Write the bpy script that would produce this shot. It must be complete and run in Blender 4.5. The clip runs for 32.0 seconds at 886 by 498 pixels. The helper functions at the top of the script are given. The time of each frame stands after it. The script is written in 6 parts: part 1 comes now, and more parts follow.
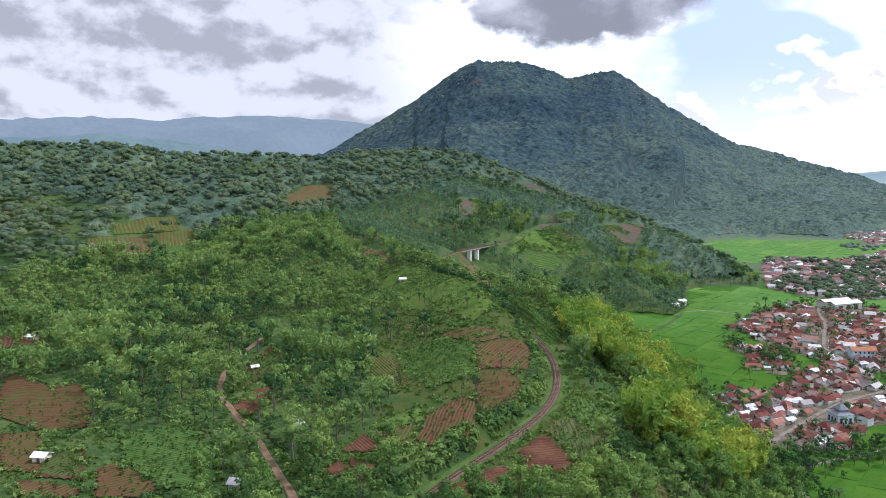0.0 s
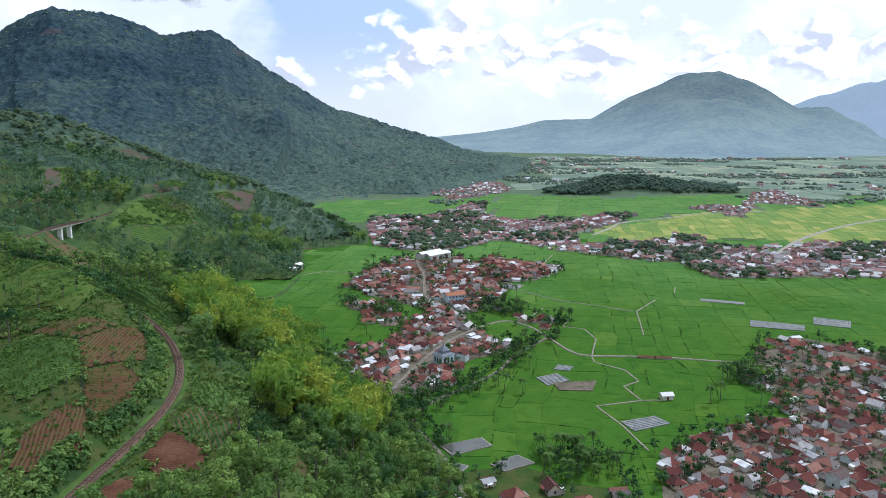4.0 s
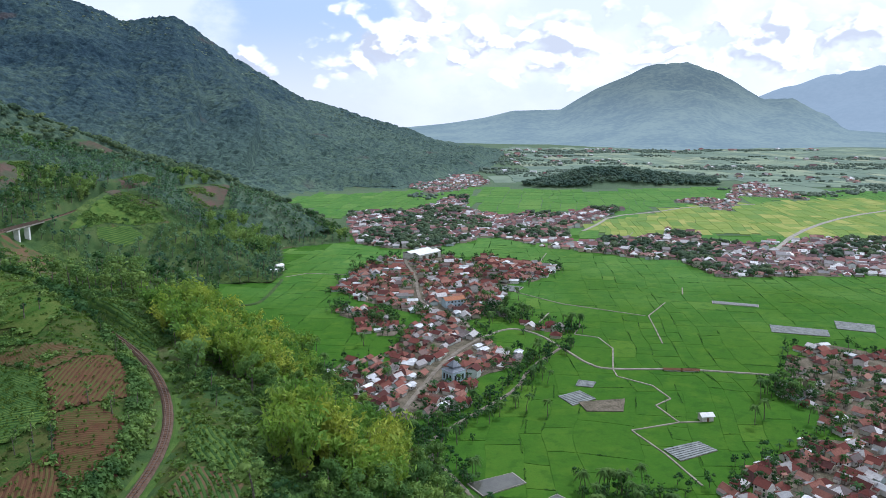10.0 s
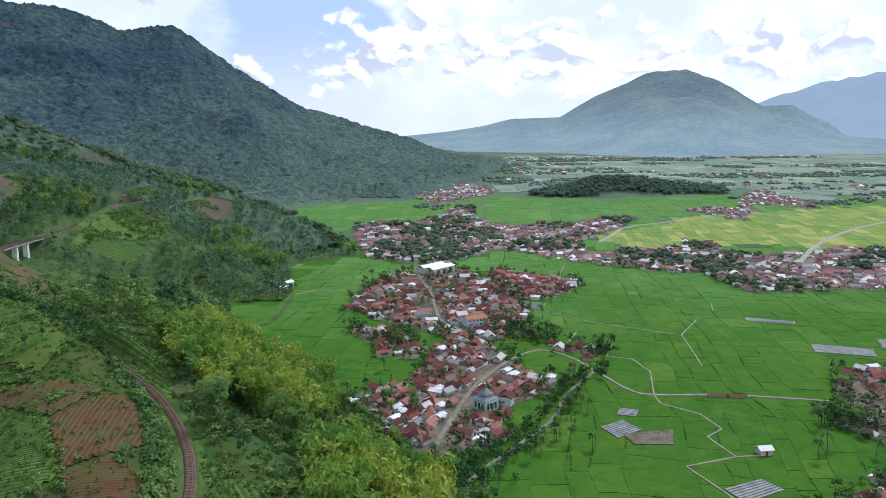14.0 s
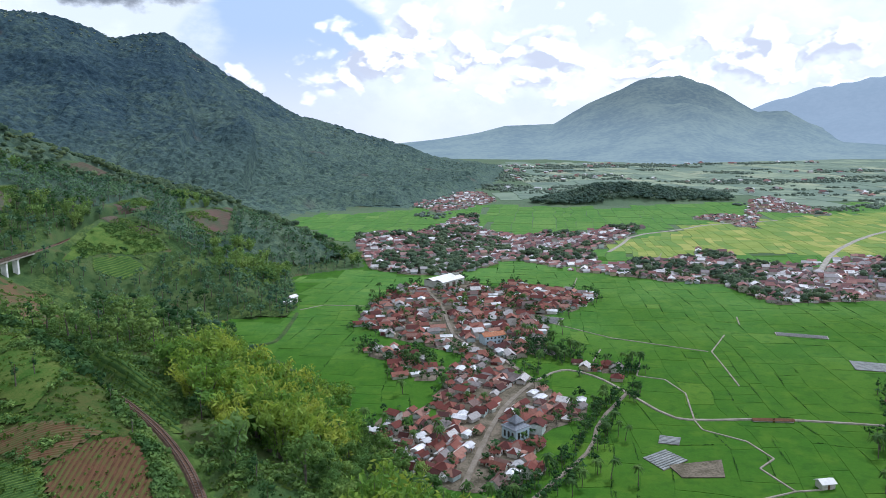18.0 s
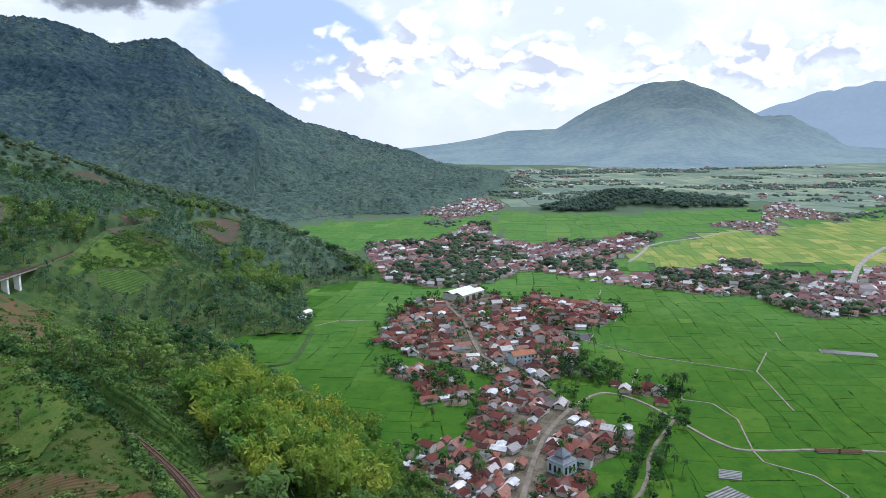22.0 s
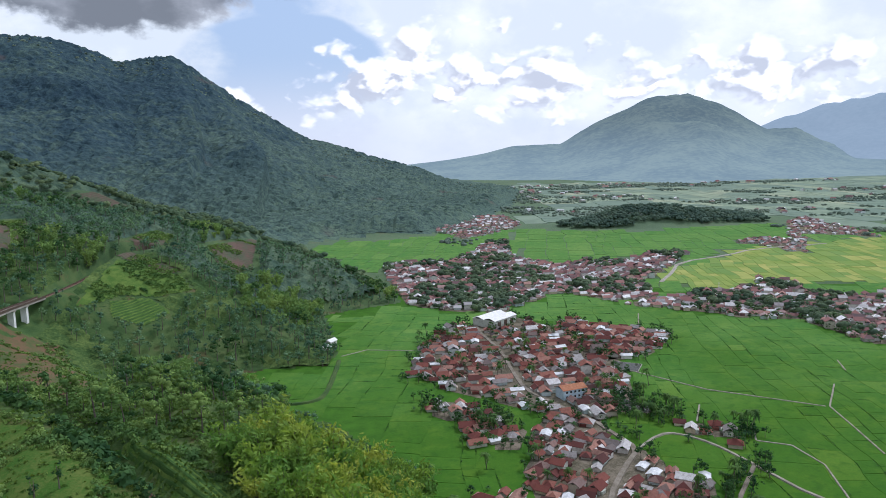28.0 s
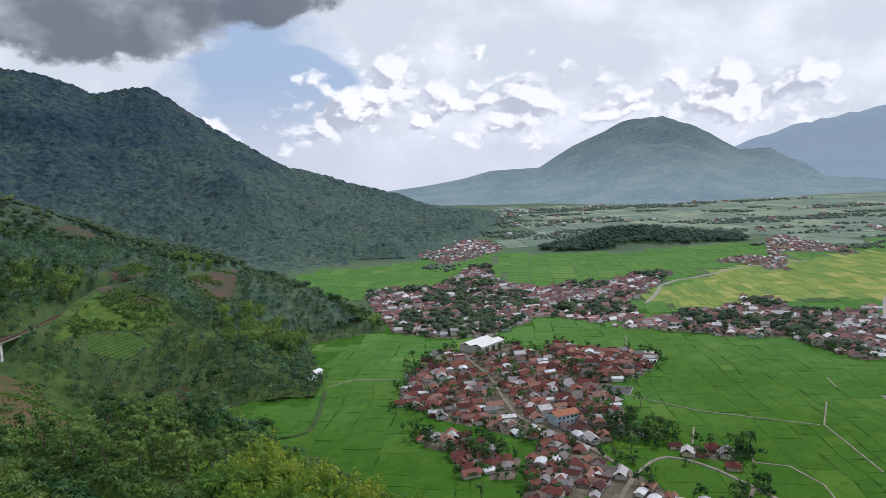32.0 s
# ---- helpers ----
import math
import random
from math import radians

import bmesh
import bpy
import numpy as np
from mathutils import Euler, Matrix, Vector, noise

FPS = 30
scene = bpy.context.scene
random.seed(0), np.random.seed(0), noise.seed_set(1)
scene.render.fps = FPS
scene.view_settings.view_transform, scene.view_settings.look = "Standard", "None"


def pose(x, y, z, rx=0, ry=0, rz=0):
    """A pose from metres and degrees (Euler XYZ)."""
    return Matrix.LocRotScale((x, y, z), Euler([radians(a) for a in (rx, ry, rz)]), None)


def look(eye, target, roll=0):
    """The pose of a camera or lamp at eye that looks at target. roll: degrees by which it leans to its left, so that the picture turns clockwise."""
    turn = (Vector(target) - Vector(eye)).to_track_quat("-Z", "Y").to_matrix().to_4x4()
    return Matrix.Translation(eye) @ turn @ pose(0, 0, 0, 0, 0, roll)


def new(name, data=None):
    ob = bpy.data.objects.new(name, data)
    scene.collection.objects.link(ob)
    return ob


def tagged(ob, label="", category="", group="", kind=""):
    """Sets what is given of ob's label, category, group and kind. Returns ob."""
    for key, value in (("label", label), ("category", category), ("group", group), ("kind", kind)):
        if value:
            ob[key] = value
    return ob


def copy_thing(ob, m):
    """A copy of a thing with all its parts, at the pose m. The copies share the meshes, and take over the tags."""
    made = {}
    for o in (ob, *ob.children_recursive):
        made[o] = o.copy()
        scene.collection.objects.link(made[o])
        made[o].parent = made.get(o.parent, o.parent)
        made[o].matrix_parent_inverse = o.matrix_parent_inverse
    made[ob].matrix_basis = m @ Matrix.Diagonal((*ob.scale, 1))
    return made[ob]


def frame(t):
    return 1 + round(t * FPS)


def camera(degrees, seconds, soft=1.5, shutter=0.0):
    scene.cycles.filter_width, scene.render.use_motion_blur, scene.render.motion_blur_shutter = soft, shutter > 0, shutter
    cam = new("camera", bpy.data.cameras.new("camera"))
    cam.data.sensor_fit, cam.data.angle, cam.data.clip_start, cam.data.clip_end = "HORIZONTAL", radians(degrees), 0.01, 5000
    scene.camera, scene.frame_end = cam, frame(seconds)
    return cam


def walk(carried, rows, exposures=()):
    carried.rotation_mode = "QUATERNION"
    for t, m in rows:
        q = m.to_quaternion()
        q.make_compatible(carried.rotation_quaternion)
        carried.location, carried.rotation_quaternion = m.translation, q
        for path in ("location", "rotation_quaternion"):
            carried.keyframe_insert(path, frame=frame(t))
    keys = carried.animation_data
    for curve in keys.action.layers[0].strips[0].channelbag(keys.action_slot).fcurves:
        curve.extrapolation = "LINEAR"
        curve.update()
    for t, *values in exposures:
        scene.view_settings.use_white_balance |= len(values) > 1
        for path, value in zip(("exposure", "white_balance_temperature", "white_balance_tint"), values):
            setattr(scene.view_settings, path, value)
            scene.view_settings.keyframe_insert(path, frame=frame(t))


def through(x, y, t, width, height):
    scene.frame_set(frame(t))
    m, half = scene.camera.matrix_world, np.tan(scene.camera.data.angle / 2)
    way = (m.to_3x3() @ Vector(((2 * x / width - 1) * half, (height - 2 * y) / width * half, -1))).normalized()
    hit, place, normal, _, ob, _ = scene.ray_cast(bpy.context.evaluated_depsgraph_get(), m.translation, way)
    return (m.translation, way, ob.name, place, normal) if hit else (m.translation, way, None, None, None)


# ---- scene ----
# ---------------------------------------------------------------- camera
cam = camera(62.6, 32.0, 0.85)
PATH = [
    (0.0, 54.36, -83.93, 127.21, 33.592, -6.937, -0.699), (1.0, 53.39, -82.33, 127.19, 32.556, -7.369, -0.709),
    (2.0, 52.09, -79.94, 127.50, 32.598, -8.116, -0.779), (2.5, 51.37, -78.99, 127.77, 26.508, -8.635, -0.717),
    (3.0, 50.57, -78.05, 128.07, 12.627, -9.424, -0.339), (3.5, 49.60, -76.86, 128.36, 5.721, -9.772, -0.094),
    (4.0, 48.47, -75.30, 128.57, 3.468, -9.980, -0.132), (4.5, 47.20, -73.42, 128.66, 2.141, -10.140, -0.157),
    (6.5, 39.60, -60.70, 128.21, 0.090, -10.564, -0.008), (7.0, 37.53, -57.41, 128.23, -0.127, -10.722, 0.118),
    (8.0, 33.30, -50.69, 128.26, 0.270, -10.901, 0.189), (9.0, 29.16, -44.35, 128.55, 0.664, -10.827, 0.180),
    (10.0, 25.03, -38.33, 129.19, 0.724, -10.726, 0.018), (11.0, 20.77, -32.23, 129.51, 0.602, -10.610, -0.026),
    (12.0, 16.89, -26.12, 129.53, 0.653, -10.397, -0.102), (13.0, 13.20, -20.14, 129.71, 0.719, -10.210, -0.213),
    (14.0, 9.32, -14.77, 130.16, 0.446, -10.097, -0.272), (14.5, 7.38, -12.03, 130.33, 0.417, -10.040, -0.293),
    (16.5, 0.00, 0.00, 130.00, 0.212, -9.692, -0.373), (17.0, -1.61, 3.20, 129.95, 0.056, -9.627, -0.468),
    (18.0, -4.80, 9.67, 129.82, -0.175, -9.546, -0.520), (19.0, -8.21, 16.38, 130.07, 0.000, -9.430, -0.498),
    (20.0, -11.84, 22.79, 130.50, 0.446, -9.330, -0.571), (21.0, -15.76, 28.77, 130.83, -0.176, -9.243, -0.602),
    (22.0, -20.09, 34.48, 131.10, -0.211, -9.156, -0.696), (23.0, -24.04, 40.01, 130.97, -0.196, -9.025, -0.577),
    (24.0, -27.64, 46.52, 130.80, -0.138, -8.794, -0.738), (25.0, -31.35, 52.73, 130.48, -0.181, -8.563, -0.862),
    (25.5, -33.24, 55.68, 130.48, -0.269, -8.482, -0.879), (27.5, -40.15, 64.43, 131.80, -0.416, -8.202, -0.986),
    (28.0, -40.96, 65.85, 132.24, -0.123, -7.953, -1.228), (28.5, -41.58, 67.13, 132.65, -3.725, -7.853, -1.149),
    (29.0, -42.12, 68.28, 132.99, -3.624, -7.602, -1.394), (30.0, -43.09, 70.02, 133.25, -2.785, -7.294, -1.543),
    (31.0, -43.92, 70.95, 132.78, -2.317, -6.861, -1.772), (32.0, -44.53, 71.30, 131.78, -1.765, -5.985, -2.305),
]
walk(cam, [(t, pose(x, y, z, 90 + p, 0, a) @ pose(0, 0, 0, 0, 0, r)) for t, x, y, z, a, p, r in PATH],
     [(0, 0.50, 5740, 21), (2.2, 0.46, 5720, 20), (3.2, 0.28, 5540, 17), (4.5, 0.18, 5500, 16), (9, 0.18, 5500, 16), (25, 0.12, 5520, 17), (28, 0.02, 5600, 17), (32, -0.20, 5800, 17)])

# ---------------------------------------------------------------- node helpers


class Tree:
    """A short way to write node trees."""

    def __init__(self, tree):
        self.t = tree
        tree.nodes.clear()

    def add(self, kind, op="", **ins):
        n = self.t.nodes.new(kind)
        if op and kind in ("ShaderNodeMath", "ShaderNodeVectorMath"):
            n.operation = op
        for k, v in ins.items():
            self.put(n, k, v)
        return n

    def put(self, n, k, v):
        s = n.inputs[int(k[1:])] if k[0] == "i" and k[1:].isdigit() else n.inputs[k.replace("_", " ")]
        if isinstance(v, bpy.types.NodeSocket):
            self.t.links.new(v, s)
        else:
            s.default_value = v

    def math(self, op, a, b=0.0):
        return self.add("ShaderNodeMath", op, i0=a, i1=b).outputs[0]

    def mix(self, f, a, b, mode="MIX"):
        n = self.add("ShaderNodeMix")
        n.data_type, n.blend_type = "RGBA", mode
        for k, v in (("i0", f), ("i6", a), ("i7", b)):
            self.put(n, k, v)
        return n.outputs[2]

    def ramp(self, f, stops):
        n = self.add("ShaderNodeValToRGB", i0=f)
        e = n.color_ramp.elements
        while len(e) < len(stops):
            e.new(0.5)
        for el, (p, c) in zip(e, stops):
            el.position, el.color = p, (*c, 1) if len(c) == 3 else c
        return n.outputs[0]

    def step(self, f, lo, hi):
        n = self.add("ShaderNodeMapRange", i0=f, i1=lo, i2=hi, i3=0.0, i4=1.0)
        n.interpolation_type = "SMOOTHSTEP"
        return n.outputs[0]

    def noise(self, vec, scale, detail=4.0, rough=0.55, out=0):
        return self.add("ShaderNodeTexNoise", Vector=vec, Scale=scale, Detail=detail, Roughness=rough).outputs[out]


def g(v):
    return (v, v, v, 1)


def rgb(r, gg, b):
    return (r, gg, b, 1)


# ---------------------------------------------------------------- sky and sun
SUN_AZ, SUN_EL = 35.0, 52.0          # degrees to the right of +y, and up
world = bpy.data.worlds.new("world")
scene.world = world
world.use_nodes = True
w = Tree(world.node_tree)
sky = w.add("ShaderNodeTexSky")
sky.sky_type, sky.sun_disc, sky.dust_density = "NISHITA", False, 2.5
sky.sun_elevation, sky.sun_rotation = radians(SUN_EL), radians(SUN_AZ)
co = w.add("ShaderNodeTexCoord").outputs["Generated"]
sep = w.add("ShaderNodeSeparateXYZ", i0=co)
dx, dy, dz = sep.outputs
az = w.math("ARCTAN2", dx, dy)                      # right of +y
el = w.math("ARCSINE", dz)
# clouds: noise over azimuth and height, with cauliflower billows
flat = w.add("ShaderNodeCombineXYZ", i0=az, i1=w.math("MULTIPLY", el, 1.5), i2=3.7).outputs[0]
broad = w.noise(flat, 3.1, 3.0, 0.5)
puff = w.noise(flat, 8.0, 9.0, 0.56)
above = w.noise(w.add("ShaderNodeVectorMath", "ADD", i0=flat, i1=(0.012, 0.026, 0.0)).outputs[0], 8.0, 7.0, 0.54)


def billow(vec):
    """Rounded heaps, from 0 in the creases to about 1 on the domes."""
    wob = w.add("ShaderNodeVectorMath", "SCALE", i0=w.noise(vec, 14.0, 4.0, 0.5, 1))
    w.put(wob, "Scale", 0.05)
    v = w.add("ShaderNodeTexVoronoi", Vector=w.add("ShaderNodeVectorMath", "ADD", i0=vec, i1=wob.outputs[0]).outputs[0], Scale=17.0, Detail=3.0, Roughness=0.55)
    v.feature = "SMOOTH_F1"
    return w.math("SUBTRACT", 1.0, v.outputs["Distance"])


heap = billow(flat)
heap_up = billow(w.add("ShaderNodeVectorMath", "ADD", i0=flat, i1=(0.010, 0.016, 0.0)).outputs[0])


def bank(az0, el0, wide, tall, ragged=1.1, by=None):
    """A cloud bank round a bearing and a height (degrees), ragged at its edges: 1 inside, 0 outside."""
    u = w.math("DIVIDE", w.math("SUBTRACT", az, radians(az0)), radians(wide))
    v = w.math("DIVIDE", w.math("SUBTRACT", el, radians(el0)), radians(tall))
    r = w.math("SQRT", w.math("ADD", w.math("MULTIPLY", u, u), w.math("MULTIPLY", v, v)))
    r = w.math("ADD", r, w.math("MULTIPLY", w.math("SUBTRACT", by or puff, 0.42 if by else 0.5), ragged * -2.6))
    return w.step(r, 1.25 if by else 1.12, 0.75 if by else 0.88)


low = w.step(el, 0.0, 0.07)
blue = w.mix(1.0, sky.outputs[0], g(0.085), "MULTIPLY")
blue = w.mix(0.75, blue, rgb(0.60, 0.76, 0.93))
blue = w.mix(w.step(el, 0.13, 0.0), blue, rgb(0.86, 0.89, 0.91))
# thin bright veil, closed towards the sun and in the west
cover = w.math("ADD", w.math("MULTIPLY", w.math("SUBTRACT", puff, 0.2), 0.95), w.math("MULTIPLY", w.math("SUBTRACT", broad, 0.2), 0.75))
cover = w.math("ADD", cover, w.math("MULTIPLY", w.step(az, -0.20, 0.10), 0.50))
cover = w.math("ADD", cover, w.math("MULTIPLY", w.step(az, -0.22, -0.48), 0.50))
cover = w.math("SUBTRACT", cover, w.math("MULTIPLY", bank(-11.5, 6.5, 8.0, 3.4, 0.5), 0.20))
veil = w.mix(w.step(w.math("ADD", w.math("MULTIPLY", puff, 0.6), w.math("MULTIPLY", broad, 0.4)), 0.38, 0.60), rgb(1.22, 1.22, 1.19), rgb(0.90, 0.95, 0.93))
lit = w.step(w.math("ADD", w.math("SUBTRACT", puff, above), w.math("MULTIPLY", w.math("SUBTRACT", broad, 0.5), -0.35)), -0.11, 0.055)
veil = w.mix(w.step(az, -0.50, -0.72), veil, w.mix(lit, rgb(0.37, 0.395, 0.40), rgb(0.67, 0.695, 0.685)))
col = w.mix(w.math("MULTIPLY", w.step(cover, 0.52, 0.76), w.math("ADD", w.math("MULTIPLY", low, 0.6), 0.4)), blue, veil)
# heaped clouds standing on a grey base over the far plain
shade = w.step(w.math("ADD", w.math("SUBTRACT", heap, heap_up), w.math("MULTIPLY", w.math("SUBTRACT", el, 0.055), 1.6)), -0.09, 0.13)
heaps = w.mix(shade, rgb(0.70, 0.72, 0.745), rgb(1.34, 1.31, 1.24))
for place in ((-15.5, 2.2, 3.8, 2.4), (-6.0, 4.6, 6.5, 3.0), (-1.0, 6.2, 7.0, 4.0), (9.0, 4.8, 10.0, 3.4), (24.0, 4.8, 9.0, 3.2)):
    col = w.mix(w.math("MULTIPLY", w.math("MULTIPLY", bank(*place, 0.62, heap), w.step(el, 0.012, 0.034)), 0.85), col, heaps)
storm = w.mix(w.step(w.math("ADD", above, w.math("MULTIPLY", el, 0.5)), 0.42, 0.70), rgb(0.60, 0.615, 0.62), rgb(0.20, 0.217, 0.232))
for place in ((-21, 13.2, 13, 3.9), (-58, 16, 12, 3.4), (14, 17, 15, 3.4)):
    col = w.mix(w.math("MULTIPLY", bank(*place, 0.9), 0.92), col, storm)
back = w.add("ShaderNodeBackground", Color=col, Strength=0.88)
w.t.links.new(back.outputs[0], w.add("ShaderNodeOutputWorld").inputs[0])

sun = new("sun", bpy.data.lights.new("sun", "SUN"))
sun.data.energy, sun.data.angle, sun.data.color = 2.1, radians(5), (1.0, 0.95, 0.86)
a0, e0 = radians(SUN_AZ), radians(SUN_EL)
sun.matrix_world = look((math.sin(a0) * math.cos(e0) * 900, math.cos(a0) * math.cos(e0) * 900, math.sin(e0) * 900), (0, 0, 0))

# ---------------------------------------------------------------- materials


def material(name, build):
    m = bpy.data.materials.new(name)
    m.use_nodes = True
    t = Tree(m.node_tree)
    s = build(t)
    t.t.links.new(s, t.add("ShaderNodeOutputMaterial").inputs[0])
    return m


def bsdf(t, color, rough=0.9, spec=0.2, bump=None, dist=0.1, strength=0.6, **more):
    n = t.add("ShaderNodeBsdfPrincipled", Base_Color=color, Roughness=rough, Specular_IOR_Level=spec, **more)
    if bump is not None:
        b = t.add("ShaderNodeBump", Height=bump, Distance=dist, Strength=strength)
        t.t.links.new(b.outputs[0], n.inputs["Normal"])
    return n.outputs[0]


def where(t):
    return t.add("ShaderNodeNewGeometry").outputs["Position"]


def leaf_mat(name, dark, mid, light, size=9.0, through=0.30, per=0.0):
    """Foliage: hue shifts from plant to plant and from leaf to leaf; light passes through the blades."""
    def build(t):
        geo = t.add("ShaderNodeNewGeometry")
        p = geo.outputs["Position"]
        k = t.noise(p, 1.0 / size, 2.0, 0.5)
        if per:
            k = t.math("ADD", k, t.math("MULTIPLY", t.math("SUBTRACT", t.add("ShaderNodeObjectInfo").outputs["Random"], 0.5), per))
        c = t.ramp(k, [(0.33, dark), (0.5, mid), (0.70, light)])
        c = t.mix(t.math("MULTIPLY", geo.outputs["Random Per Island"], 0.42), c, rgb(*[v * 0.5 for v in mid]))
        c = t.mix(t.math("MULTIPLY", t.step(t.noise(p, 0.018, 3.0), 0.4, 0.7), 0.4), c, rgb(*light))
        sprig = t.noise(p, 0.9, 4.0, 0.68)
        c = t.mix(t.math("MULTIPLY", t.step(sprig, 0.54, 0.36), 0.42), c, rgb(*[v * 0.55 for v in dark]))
        s = bsdf(t, c, 0.85, 0.06, sprig, 0.5, 0.6)
        thin_ = t.add("ShaderNodeBsdfTranslucent", Color=t.mix(1.0, c, rgb(1.25, 1.25, 0.7), "MULTIPLY")).outputs[0]
        return t.add("ShaderNodeMixShader", i0=through, i1=s, i2=thin_).outputs[0]
    return material(name, build)


def plain_mat(name, a, b, scale=0.6, rough=0.85, fine=6.0, bump=0.03, spec=0.05, metal=0.0, vary=0.0):
    """Two shades mixed at two scales, with fine relief; vary: how far objects differ."""
    def build(t):
        p = where(t)
        n = t.math("ADD", t.math("MULTIPLY", t.noise(p, scale, 4.0), 0.6), t.math("MULTIPLY", t.noise(p, fine, 3.0), 0.4))
        c = t.mix(t.step(n, 0.36, 0.64), rgb(*a), rgb(*b))
        if vary:
            r = t.add("ShaderNodeObjectInfo").outputs["Random"]
            c = t.mix(1.0, c, t.ramp(r, [(0.0, (1 - vary,) * 3), (1.0, (1 + vary,) * 3)]), "MULTIPLY")
        return bsdf(t, c, rough, spec, t.noise(p, fine, 3.0), bump, 0.6, Metallic=metal)
    return material(name, build)


def ground_build(t):
    """Grass, scrub and bare earth on the slopes; bunds and weeds on the flat."""
    p = where(t)
    n1, n2, n3 = t.noise(p, 0.012, 5.0, 0.6), t.noise(p, 0.11, 5.0, 0.62), t.noise(p, 1.1, 4.0, 0.6)
    c = t.ramp(t.math("ADD", t.math("MULTIPLY", n1, 0.5), t.math("MULTIPLY", n2, 0.5)),
               [(0.36, (0.026, 0.060, 0.020)), (0.48, (0.050, 0.098, 0.028)), (0.58, (0.084, 0.128, 0.038)), (0.68, (0.125, 0.125, 0.055))])
    earth = t.mix(n3, rgb(0.10, 0.05, 0.028), rgb(0.19, 0.10, 0.055))
    c = t.mix(t.math("MULTIPLY", t.step(t.noise(p, 0.035, 4.0, 0.6), 0.58, 0.67), 0.6), c, earth)
    # distance haze painted into the base colour, paler with growing y
    far_haze = t.step(t.add("ShaderNodeSeparateXYZ", i0=p).outputs[1], 360.0, 1150.0)
    c = t.mix(t.math("MULTIPLY", far_haze, 0.6), c, rgb(0.15, 0.215, 0.145))
    c = t.mix(t.math("MULTIPLY", n3, 0.35), c, rgb(0.025, 0.05, 0.015))
    return bsdf(t, c, 0.95, 0.1, n3, 0.5, 0.8)


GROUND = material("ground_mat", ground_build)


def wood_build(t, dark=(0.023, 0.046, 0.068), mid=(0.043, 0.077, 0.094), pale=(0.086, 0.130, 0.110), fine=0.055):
    """Closed forest far off, clearings and paler groves; bluish defaults paint in haze."""
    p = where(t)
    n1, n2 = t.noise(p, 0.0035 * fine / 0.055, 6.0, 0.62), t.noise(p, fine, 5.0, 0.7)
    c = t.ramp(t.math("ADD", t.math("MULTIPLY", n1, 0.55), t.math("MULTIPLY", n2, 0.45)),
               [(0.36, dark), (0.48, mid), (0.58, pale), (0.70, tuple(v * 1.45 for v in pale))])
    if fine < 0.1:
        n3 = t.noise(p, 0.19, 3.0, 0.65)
        # haze at the mountain's foot, put into the colour as a paler mix
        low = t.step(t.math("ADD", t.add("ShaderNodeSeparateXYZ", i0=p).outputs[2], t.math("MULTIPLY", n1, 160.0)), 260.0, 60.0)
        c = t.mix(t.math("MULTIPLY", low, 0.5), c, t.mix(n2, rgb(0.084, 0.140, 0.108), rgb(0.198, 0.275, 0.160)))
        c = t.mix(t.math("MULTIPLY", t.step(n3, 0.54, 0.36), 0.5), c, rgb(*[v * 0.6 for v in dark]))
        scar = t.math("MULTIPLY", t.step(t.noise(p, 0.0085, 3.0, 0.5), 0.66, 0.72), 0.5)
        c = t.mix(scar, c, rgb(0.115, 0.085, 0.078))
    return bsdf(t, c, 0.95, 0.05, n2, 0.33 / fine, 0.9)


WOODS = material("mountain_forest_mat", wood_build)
# blue raised in these greens to imitate haze
HILL_WOODS = material("hill_forest_mat", lambda t: wood_build(t, (0.034, 0.066, 0.054), (0.066, 0.110, 0.078), (0.112, 0.160, 0.098), 0.13))


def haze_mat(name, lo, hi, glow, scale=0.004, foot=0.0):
    """The far distance, with the air's scattered light painted on as emission."""
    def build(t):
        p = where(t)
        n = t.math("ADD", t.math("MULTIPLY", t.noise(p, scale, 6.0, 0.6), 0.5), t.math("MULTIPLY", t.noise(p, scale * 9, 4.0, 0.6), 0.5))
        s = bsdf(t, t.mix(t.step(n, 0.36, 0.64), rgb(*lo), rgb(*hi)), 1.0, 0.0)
        # the painted haze glows more towards the foot
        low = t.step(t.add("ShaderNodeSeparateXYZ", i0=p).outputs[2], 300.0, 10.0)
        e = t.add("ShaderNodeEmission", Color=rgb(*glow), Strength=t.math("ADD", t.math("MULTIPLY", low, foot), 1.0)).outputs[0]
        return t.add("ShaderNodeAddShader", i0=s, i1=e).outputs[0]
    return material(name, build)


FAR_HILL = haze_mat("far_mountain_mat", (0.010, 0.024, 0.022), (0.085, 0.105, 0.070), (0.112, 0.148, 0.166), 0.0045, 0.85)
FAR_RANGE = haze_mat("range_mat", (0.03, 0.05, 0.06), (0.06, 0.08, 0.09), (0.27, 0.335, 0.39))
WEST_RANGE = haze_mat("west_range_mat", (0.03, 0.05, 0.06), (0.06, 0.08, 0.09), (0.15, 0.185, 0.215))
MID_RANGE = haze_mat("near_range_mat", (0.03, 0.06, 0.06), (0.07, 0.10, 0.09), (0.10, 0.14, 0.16))


